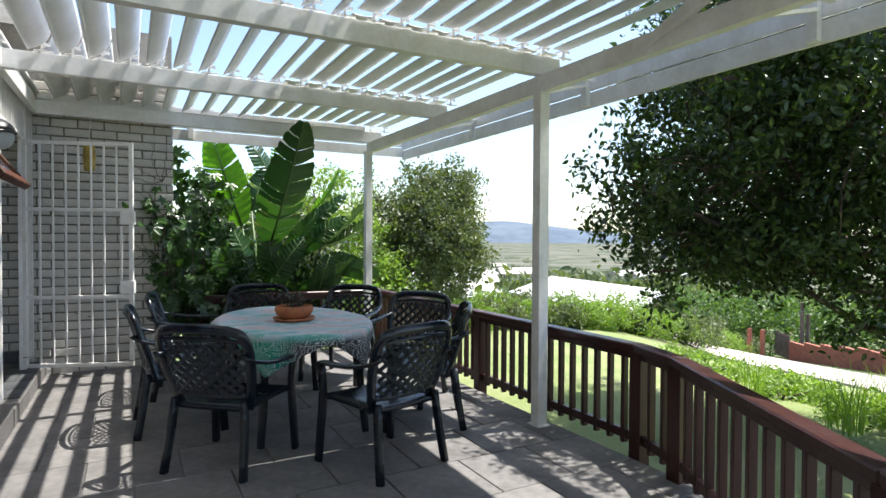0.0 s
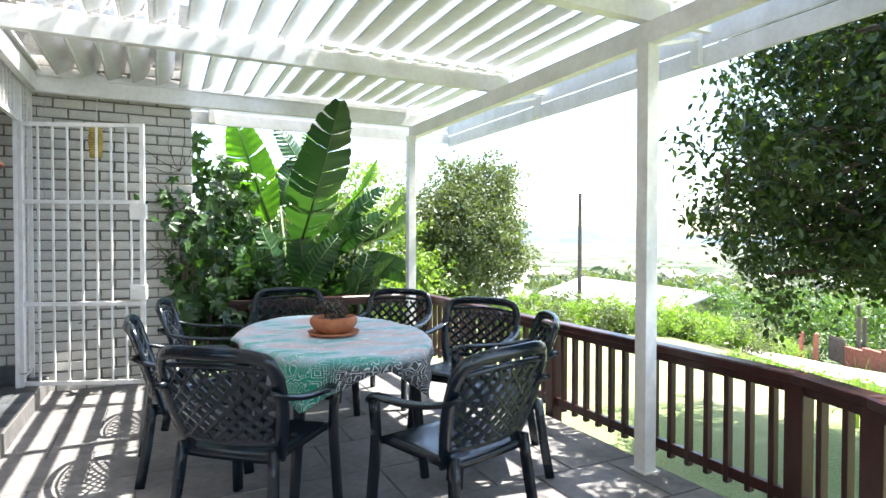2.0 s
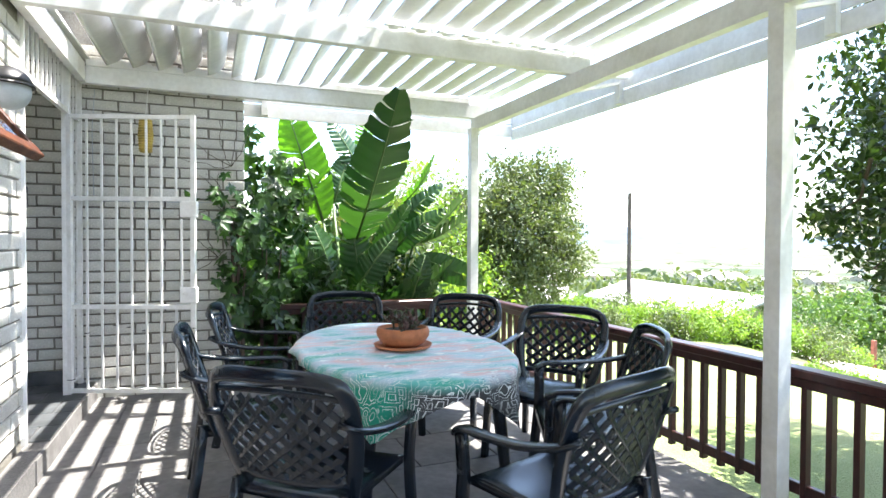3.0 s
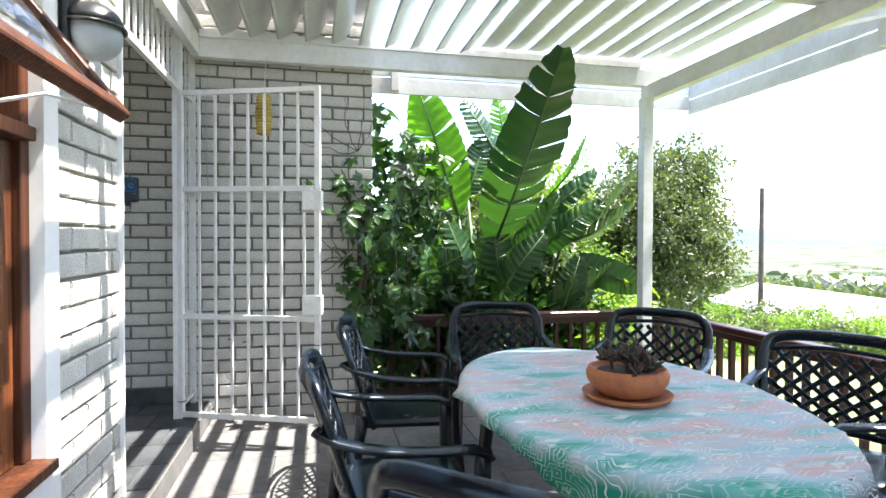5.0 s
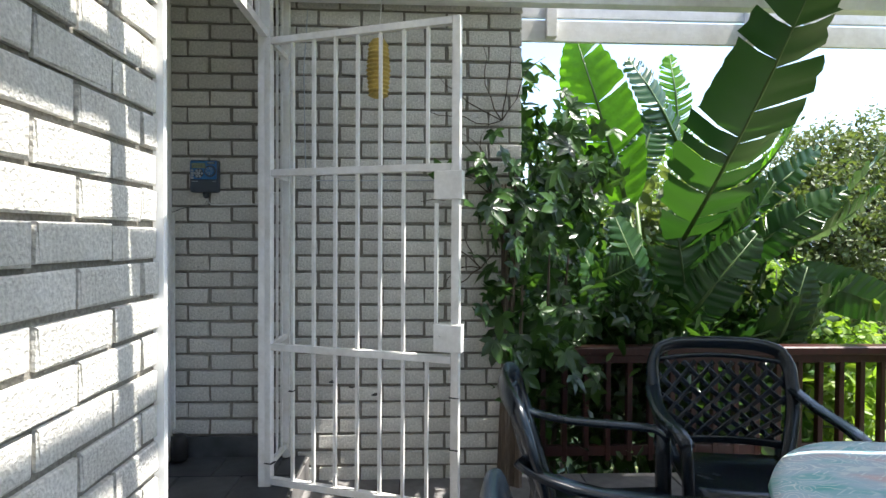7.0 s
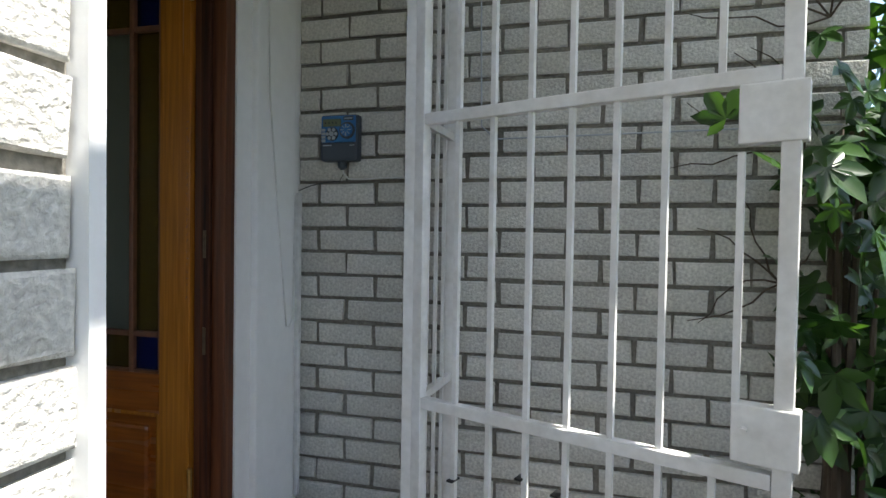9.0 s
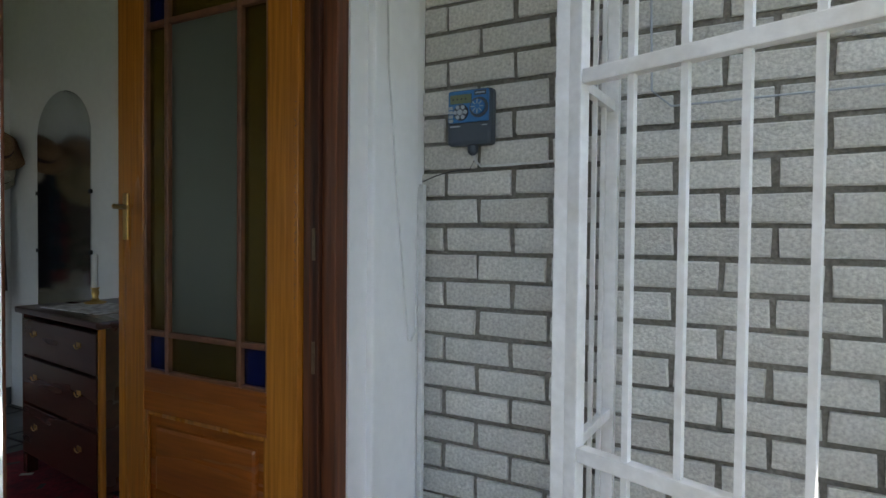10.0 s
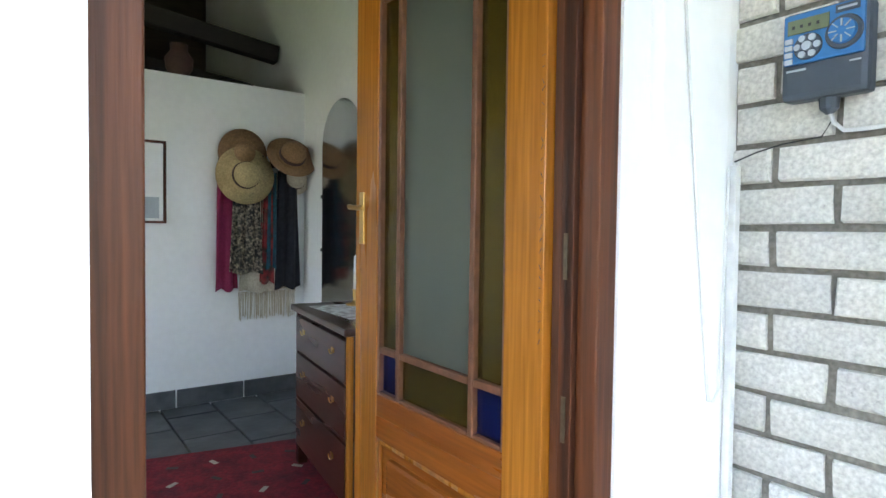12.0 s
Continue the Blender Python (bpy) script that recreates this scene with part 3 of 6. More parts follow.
def cloth_material():
    m = bpy.data.materials.new("batik_cloth")
    m.use_nodes = True
    n, l = m.node_tree.nodes, m.node_tree.links
    b = n["Principled BSDF"]
    b.inputs["Roughness"].default_value = 0.85
    tc = n.new("ShaderNodeTexCoord")
    big = n.new("ShaderNodeTexNoise")
    big.inputs["Scale"].default_value, big.inputs["Detail"].default_value = 4.6, 3
    bands = n.new("ShaderNodeMapping")
    bands.inputs["Rotation"].default_value = (0, 0, radians(28))
    bands.inputs["Scale"].default_value = (0.45, 1.35, 1.0)
    l.new(tc.outputs["Object"], bands.inputs["Vector"])
    l.new(bands.outputs[0], big.inputs["Vector"])
    ramp = n.new("ShaderNodeValToRGB")
    cols = [(0.33, (0.06, 0.36, 0.29)), (0.40, (0.20, 0.48, 0.50)), (0.46, (0.42, 0.56, 0.64)), (0.53, (0.54, 0.54, 0.61)), (0.59, (0.66, 0.43, 0.45)), (0.65, (0.32, 0.52, 0.55))]
    for i, (p, c) in enumerate(cols):
        el = ramp.color_ramp.elements[i] if i < 2 else ramp.color_ramp.elements.new(p)
        el.position, el.color = p, (*c, 1)
    l.new(big.outputs["Fac"], ramp.inputs[0])
    warp = n.new("ShaderNodeTexNoise")
    warp.inputs["Scale"].default_value = 5
    l.new(tc.outputs["Object"], warp.inputs["Vector"])
    add = n.new("ShaderNodeMix")
    add.data_type = "VECTOR"
    add.inputs[0].default_value = 0.22
    l.new(tc.outputs["Object"], add.inputs[4])
    l.new(warp.outputs["Color"], add.inputs[5])
    cell = n.new("ShaderNodeTexVoronoi")
    cell.inputs["Scale"].default_value = 15
    l.new(add.outputs[1], cell.inputs["Vector"])
    wave = n.new("ShaderNodeMath")
    wave.operation = "SINE"
    mulw = n.new("ShaderNodeMath")
    mulw.operation = "MULTIPLY"
    mulw.inputs[1].default_value = 34
    l.new(cell.outputs["Distance"], mulw.inputs[0])
    l.new(mulw.outputs[0], wave.inputs[0])
    line = n.new("ShaderNodeMapRange")
    line.inputs["From Min"].default_value, line.inputs["From Max"].default_value = 0.62, 0.85
    l.new(wave.outputs[0], line.inputs["Value"])
    # the border of the cloth is charcoal behind pale lines
    sep = n.new("ShaderNodeSeparateXYZ")
    l.new(tc.outputs["Object"], sep.inputs[0])
    drop = n.new("ShaderNodeMapRange")
    drop.inputs["From Min"].default_value, drop.inputs["From Max"].default_value = 0.0, -0.045
    l.new(sep.outputs["Z"], drop.inputs["Value"])
    hem = n.new("ShaderNodeMix")
    hem.data_type = "RGBA"
    hem.inputs[7].default_value = (0.055, 0.055, 0.06, 1)
    green = n.new("ShaderNodeMapRange")
    green.inputs["From Min"].default_value, green.inputs["From Max"].default_value = -0.28, -0.18
    l.new(sep.outputs["X"], green.inputs["Value"])
    gm = n.new("ShaderNodeMath")
    gm.operation = "MULTIPLY"
    l.new(drop.outputs[0], gm.inputs[0])
    l.new(green.outputs[0], gm.inputs[1])
    l.new(gm.outputs[0], hem.inputs[0])
    # one corner is dyed green
    inv, gd, dye = n.new("ShaderNodeMath"), n.new("ShaderNodeMath"), n.new("ShaderNodeMix")
    inv.operation, gd.operation, dye.data_type = "SUBTRACT", "MULTIPLY", "RGBA"
    inv.inputs[0].default_value = 1.0
    l.new(green.outputs[0], inv.inputs[1])
    l.new(inv.outputs[0], gd.inputs[0])
    l.new(drop.outputs[0], gd.inputs[1])
    l.new(gd.outputs[0], dye.inputs[0])
    l.new(ramp.outputs[0], dye.inputs[6])
    dye.inputs[7].default_value = (0.015, 0.27, 0.18, 1)
    l.new(dye.outputs[2], hem.inputs[6])
    mix = n.new("ShaderNodeMix")
    mix.data_type = "RGBA"
    mix.inputs[7].default_value = (0.74, 0.78, 0.78, 1)
    # carved-looking motifs: rings in some patches, angular cells in others, fading out between
    angular = n.new("ShaderNodeTexVoronoi")
    angular.feature, angular.distance = "F1", "CHEBYCHEV"
    angular.inputs["Scale"].default_value = 22
    l.new(bands.outputs[0], angular.inputs["Vector"])
    mula, sina, linea = n.new("ShaderNodeMath"), n.new("ShaderNodeMath"), n.new("ShaderNodeMapRange")
    mula.operation, sina.operation = "MULTIPLY", "SINE"
    mula.inputs[1].default_value = 30
    linea.inputs["From Min"].default_value, linea.inputs["From Max"].default_value = 0.6, 0.85
    l.new(angular.outputs["Distance"], mula.inputs[0])
    l.new(mula.outputs[0], sina.inputs[0])
    l.new(sina.outputs[0], linea.inputs["Value"])
    patch, pick, kind = n.new("ShaderNodeTexNoise"), n.new("ShaderNodeMapRange"), n.new("ShaderNodeMix")
    patch.inputs["Scale"].default_value = 7
    pick.inputs["From Min"].default_value, pick.inputs["From Max"].default_value = 0.47, 0.53
    l.new(bands.outputs[0], patch.inputs["Vector"])
    l.new(patch.outputs["Fac"], pick.inputs["Value"])
    l.new(pick.outputs[0], kind.inputs[0])
    l.new(line.outputs[0], kind.inputs[2])
    l.new(linea.outputs[0], kind.inputs[3])
    wear, fade, half = n.new("ShaderNodeTexNoise"), n.new("ShaderNodeMapRange"), n.new("ShaderNodeMath")
    wear.inputs["Scale"].default_value, wear.inputs["Detail"].default_value = 9, 4
    fade.inputs["From Min"].default_value, fade.inputs["From Max"].default_value = 0.38, 0.60
    fade.inputs["To Min"].default_value, fade.inputs["To Max"].default_value = 0.28, 0.95
    l.new(tc.outputs["Object"], wear.inputs["Vector"])
    l.new(wear.outputs["Fac"], fade.inputs["Value"])
    half.operation = "MULTIPLY"
    l.new(kind.outputs[0], half.inputs[0])
    l.new(fade.outputs[0], half.inputs[1])
    l.new(half.outputs[0], mix.inputs[0])
    l.new(hem.outputs[2], mix.inputs[6])
    l.new(mix.outputs[2], b.inputs["Base Color"])
    bp = n.new("ShaderNodeBump")
    bp.inputs["Strength"].default_value, bp.inputs["Distance"].default_value = 0.15, 0.01
    l.new(big.outputs["Fac"], bp.inputs["Height"])
    l.new(bp.outputs[0], b.inputs["Normal"])
    return m


def tablecloth():
    """A small cloth over the oval top: just past the rim along the sides, its corners hang."""
    bm = bmesh.new()
    nr, na = 30, 180
    rings = []
    # corners: bearing round the table, how far they hang, how wide they spread
    tips = [(math.atan2(-0.71, -0.34), 0.27, 0.26), (math.atan2(-0.80, 0.31), 0.27, 0.20), (math.atan2(0.20, -0.56), 0.055, 0.10), (math.atan2(1.0, 0.12), 0.05, 0.12), (math.atan2(0.5, 0.5), 0.14, 0.3)]
    for i in range(nr + 1):
        ring = []
        for k in range(na):
            a = 2 * math.pi * k / na
            c, s = math.cos(a), math.sin(a)
            rim = 1 / math.sqrt((c / (TA + 0.012)) ** 2 + (s / (TB + 0.012)) ** 2)
            hang = 0.035 + 0.035 * max(0.0, -s)
            point = 0.0
            for ta, far, wide in tips:
                g = abs((a - ta + math.pi) % (2 * math.pi) - math.pi)
                q = max(0.0, 1 - g / (2.0 * wide)) ** 1.3
                hang = max(hang, 0.035 + (far - 0.035) * q)
                if far < 0.1:
                    point += 0.035 * q
            total = rim + hang
            r = total * i / nr
            if r <= rim:
                p = (r * c, r * s, TZ + 0.006 + 0.0025 * math.sin(9 * a + 14 * r) * (r / rim) + 0.002 * math.sin(23 * r * c + 5) * math.sin(19 * r * s))
            else:
                over = r - rim
                fold = 0.016 * math.sin(a * 15 + 1.3) * min(1, over / 0.12) + 0.010 * math.sin(a * 34) * min(1, over / 0.15)
                out = rim + 0.010 + 0.12 * over + fold + point * min(1, over / 0.05)
                p = (out * c, out * s, TZ + 0.006 - over * (0.97 - 8 * point))
            ring.append(bm.verts.new(p))
        rings.append(ring)
    for r0, r1 in zip(rings[1:], rings[2:]):
        for k in range(na):
            bm.faces.new((r0[k], r0[(k + 1) % na], r1[(k + 1) % na], r1[k]))
    bm.faces.new(rings[1])
    for v in rings[0]:
        bm.verts.remove(v)
    bmesh.ops.recalc_face_normals(bm, faces=bm.faces[:])
    bmesh.ops.translate(bm, verts=bm.verts[:], vec=(0, 0, -TZ))
    ob = link("tablecloth", bm, cloth_material(), smooth=True)
    ob.location = (TX, TY, TZ)
    tagged(ob, "batik tablecloth in turquoise, pink and grey hanging over the table", "tablecloth")
    so = ob.modifiers.new("thickness", "SOLIDIFY")
    so.thickness = 0.002
    return ob


tablecloth()


def flower_pot(x, y, z):
    e = empty("flower_pot", x, y, z)
    tagged(e, "shallow terracotta bowl of succulents on the tablecloth", "plant pot")
    part("saucer", lathe([(0.105, 0), (0.145, 0.006), (0.155, 0.022), (0.148, 0.022), (0.13, 0.012), (0.0005, 0.012)], 40), M_TERRA, e, smooth=True)
    part("bowl", lathe([(0.085, 0.012), (0.115, 0.03), (0.138, 0.065), (0.142, 0.088), (0.132, 0.108), (0.124, 0.110), (0.126, 0.095), (0.0005, 0.092)], 40), M_TERRA, e, smooth=True)
    part("soil", lathe([(0.0005, 0.090), (0.122, 0.094), (0.0005, 0.097)], 24), M_SOIL, e)
    rng = np.random.default_rng(5)
    for j in range(9):
        a, r = rng.uniform(0, 6.28), rng.uniform(0.02, 0.12)
        cx, cy, tall = r * math.cos(a), r * math.sin(a), rng.uniform(0.0, 0.05)
        bm = bmesh.new()
        for q in range(26):
            t, el = rng.uniform(0, 6.28), rng.uniform(0.1, 1.3)
            ln = rng.uniform(0.03, 0.06)
            d = Vector((math.cos(t) * math.cos(el), math.sin(t) * math.cos(el), math.sin(el)))
            base = Vector((cx, cy, 0.10 + tall))
            tube([base, base + d * ln * 0.55, base + d * ln], [0.004, 0.007, 0.001], 5, bm)
        part("succulent", bm, M_SUCC, e)
    for j in range(3):
        bm = bmesh.new()
        a = rng.uniform(0, 6.28)
        cx, cy = 0.05 * math.cos(a), 0.05 * math.sin(a)
        tube([(cx, cy, 0.09), (cx * 1.2, cy * 1.2, 0.16), (cx * 1.5, cy * 1.5, 0.20)], [0.006, 0.005, 0.003], 6, bm)
        for q in range(10):
            t = q * 2.4
            z = 0.12 + 0.008 * q
            tube([(cx * 1.2, cy * 1.2, z), (cx * 1.2 + 0.035 * math.cos(t), cy * 1.2 + 0.035 * math.sin(t), z + 0.02)], [0.006, 0.001], 5, bm)
        part("succulent_stem", bm, M_SUCC, e)
    return e


flower_pot(1.935, 4.775, TZ + 0.011)


# ---------------------------------------------------------------- chairs
def back_point(u, v):
    """A point on the curved backrest: u across from -1 to 1, v up from 0 to 1."""
    w = 0.225 + 0.060 * math.sin(math.pi * min(1, v * 0.75))
    return Vector((u * w, -0.235 - 0.13 * v + 0.05 * (u * u) * (1 - 0.3 * v), 0.40 + 0.45 * v))


def ribbon(points, width, thick, normal_of, bm, smooth=2, taper=1.0):
    """A strap with rounded edges along a smooth line through the points."""
    pts = []
    for i in range(len(points) - 1):
        p0, p1, p2, p3 = points[max(i - 1, 0)], points[i], points[i + 1], points[min(i + 2, len(points) - 1)]
        for j in range(smooth):
            u = j / smooth
            pts.append(0.5 * ((2 * p1) + (p2 - p0) * u + (2 * p0 - 5 * p1 + 4 * p2 - p3) * u * u + (3 * p1 - p0 - 3 * p2 + p3) * u ** 3))
    pts.append(points[-1])
    prev = None
    k = len(pts)
    edge = ((-1, -0.45), (-0.78, -1), (0.78, -1), (1, -0.45), (1, 0.45), (0.78, 1), (-0.78, 1), (-1, 0.45))
    for i, p in enumerate(pts):
        d = (pts[min(i + 1, k - 1)] - pts[max(i - 1, 0)]).normalized()
        n = normal_of(p)
        s = d.cross(n).normalized()
        n = s.cross(d).normalized()
        w = width * (1 + (taper - 1) * i / (k - 1))
        ring = [bm.verts.new(p + s * w / 2 * a + n * thick / 2 * b) for a, b in edge]
        if prev:
            for j in range(8):
                bm.faces.new((prev[j], prev[(j + 1) % 8], ring[(j + 1) % 8], ring[j]))
        else:
            bm.faces.new(ring[::-1])
        prev = ring
    bm.faces.new(prev)


def garden_chair():
    e = empty("garden_chair", 0, 0, 0)
    tagged(e, "dark green plastic garden armchair with lattice back, beside the table", "chair", "chairs round the table")
    out = lambda p: Vector((p.x * 0.9, -1, 0.28)).normalized()
    # seat: a dished panel with a rounded front edge
    bm = bmesh.new()
    top, low = [], []
    for i in range(11):
        v = i / 10
        y = -0.24 + 0.48 * v
        half = 0.230 + 0.035 * v - (0.03 if i == 10 else 0)
        z = 0.405 + 0.02 * v + (-0.03 if i == 10 else 0)
        row_t, row_l = [], []
        for j in range(9):
            u = j / 8 * 2 - 1
            zz = z - 0.022 * (1 - u * u) * math.sin(math.pi * min(0.95, v + 0.05))
            row_t.append(bm.verts.new((u * half, y, zz)))
            row_l.append(bm.verts.new((u * half, y, zz - 0.012 - (0.02 if abs(u) == 1 or i in (0, 10) else 0))))
        top.append(row_t)
        low.append(row_l)
    for g, rev in ((top, False), (low, True)):
        for a, b in zip(g, g[1:]):
            for j in range(8):
                f = (a[j], a[j + 1], b[j + 1], b[j])
                bm.faces.new(f[::-1] if rev else f)
    edge_t = top[0] + [r[8] for r in top[1:]] + top[10][7::-1] + [r[0] for r in top[9:0:-1]]
    edge_l = low[0] + [r[8] for r in low[1:]] + low[10][7::-1] + [r[0] for r in low[9:0:-1]]
    for k in range(len(edge_t)):
        q = (k + 1) % len(edge_t)
        bm.faces.new((edge_t[k], edge_l[k], edge_l[q], edge_t[q]))
    bmesh.ops.recalc_face_normals(bm, faces=bm.faces[:])
    part("seat", bm, M_CHAIR, e, smooth=True)
    # backrest frame: a wide hoop with rounded shoulders
    bm = bmesh.new()
    hoop = [back_point(-1, v) for v in np.linspace(-0.05, 0.82, 10)]
    for a in np.linspace(0.15, 0.85, 9):
        ang = math.pi * (1 - a)
        hoop.append(back_point(math.copysign(abs(math.cos(ang)) ** 0.55, math.cos(ang)), 0.82 + 0.19 * abs(math.sin(ang)) ** 0.6))
    hoop += [back_point(1, v) for v in np.linspace(0.82, -0.05, 10)]
    ribbon(hoop, 0.056, 0.026, out, bm)
    ribbon([back_point(u, 0.13) for u in np.linspace(-0.95, 0.95, 9)], 0.035, 0.014, out, bm)
    ribbon([back_point(u, 0.84 + 0.05 * (1 - u * u)) for u in np.linspace(-0.93, 0.93, 11)], 0.022, 0.012, out, bm)
    bmesh.ops.recalc_face_normals(bm, faces=bm.faces[:])
    part("back_frame", bm, M_CHAIR, e, smooth=True)
    # lattice: two sets of bowed diagonal straps
    bm = bmesh.new()
    for sgn in (-1, 1):
        for k in range(-4, 9):
            pts = []
            for t in np.linspace(0, 1, 13):
                v = 0.13 + 0.70 * t
                u = sgn * (-0.95 + (k + 4) * 0.285 - 1.3 + 1.35 * t + 0.10 * math.sin(math.pi * t))
                if abs(u) <= 0.96:
                    pts.append(back_point(u, v))
            if len(pts) > 2:
                ribbon(pts, 0.023, 0.009, out, bm, 1)
    bmesh.ops.recalc_face_normals(bm, faces=bm.faces[:])
    part("lattice", bm, M_CHAIR, e)
    for sx in (-1, 1):
        arm = [Vector((sx * 0.268, -0.325, 0.70)), Vector((sx * 0.296, -0.25, 0.665)), Vector((sx * 0.314, -0.10, 0.635)), Vector((sx * 0.318, 0.06, 0.625)), Vector((sx * 0.305, 0.19, 0.618)), Vector((sx * 0.290, 0.238, 0.585))]
        bm = bmesh.new()
        ribbon(arm, 0.056, 0.022, lambda p: Vector((0, 0.1, 1)).normalized(), bm)
        bmesh.ops.recalc_face_normals(bm, faces=bm.faces[:])
        part("armrest", bm, M_CHAIR, e, smooth=True)
        bm = bmesh.new()
        ribbon([Vector((sx * 0.294, 0.215, 0.61)), Vector((sx * 0.278, 0.215, 0.42)), Vector((sx * 0.282, 0.235, 0.2)), Vector((sx * 0.288, 0.25, 0.0))], 0.054, 0.034, lambda p: Vector((1, 0, 0)), bm)
        bmesh.ops.recalc_face_normals(bm, faces=bm.faces[:])
        part("front_leg", bm, M_CHAIR, e, smooth=True)
        bm = bmesh.new()
        ribbon([Vector((sx * 0.225, -0.235, 0.43)), Vector((sx * 0.24, -0.265, 0.2)), Vector((sx * 0.255, -0.30, 0.0))], 0.050, 0.034, lambda p: Vector((1, 0, 0)), bm)
        bmesh.ops.recalc_face_normals(bm, faces=bm.faces[:])
        part("rear_leg", bm, M_CHAIR, e, smooth=True)
    return e


def chair_pose(bx, by, fx, fy):
    """Places a chair by the middle of its backrest and the way it faces."""
    f = Vector((fx, fy)).normalized()
    rz = math.degrees(math.atan2(f.y, f.x)) - 90
    return pose(bx + f.x * 0.33, by + f.y * 0.33, 0, 0, 0, rz)


CHAIRS = [(1.19, 3.92, 0.66, 0.75), (2.31, 3.42, -0.30, 0.954), (3.07, 4.17, -0.90, 0.44), (3.17, 5.12, -0.80, -0.60),
          (2.89, 6.08, -0.72, -0.70), (2.03, 6.64, -0.16, -0.99), (1.02, 6.00, 0.99, -0.14), (0.86, 5.04, 1, 0.0)]
first = garden_chair()
for c in CHAIRS[1:]:
    copy_thing(first, chair_pose(*c))
first.matrix_basis = chair_pose(*CHAIRS[0])

# ---------------------------------------------------------------- front door
M_STRIKE = mat("dull_brass_plate", (0.13, 0.095, 0.06), 0.5, metal=0.6, grain=60, vary=0.3)
M_FROST = glass_mat("frosted_pane", (0.25, 0.275, 0.22), 0.42, 0.85)
M_AMBER = glass_mat("amber_pane", (0.17, 0.115, 0.015), 0.25, 0.85)
M_BLUE = glass_mat("blue_pane", (0.010, 0.022, 0.13), 0.2, 0.8)
M_CLEAR = glass_mat("clear_pane", (0.95, 0.97, 0.96), 0.01, 1.0)


def door_frame():
    e = empty("door_frame", -0.65, 6.5, SLAB)
    e.matrix_world = pose(0, 0, 0)
    tagged(e, "dark stained timber frame of the front door", "door frame")
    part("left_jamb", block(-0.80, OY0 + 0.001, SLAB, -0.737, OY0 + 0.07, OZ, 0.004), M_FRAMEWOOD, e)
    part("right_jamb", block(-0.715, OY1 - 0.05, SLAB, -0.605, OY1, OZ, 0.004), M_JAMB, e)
    part("jamb_stop", block(-0.68, OY1 - 0.068, SLAB, -0.648, OY1 - 0.051, OZ, 0.003), M_FRAMEWOOD, e)
    part("head", block(-0.745, OY0 + 0.071, OZ - 0.05, -0.635, OY1 - 0.07, OZ, 0.004), M_FRAMEWOOD, e)
    part("threshold", block(-0.745, OY0 + 0.071, SLAB - 0.008, -0.62, OY1 - 0.07, SLAB + 0.012, 0.004), M_FRAMEWOOD, e)
    for z in (1.20, 0.90):
        part("strike_plate", block(-0.668, OY1 - 0.0705, z, -0.658, OY1 - 0.0685, z + 0.085), M_STRIKE, e)
    return e


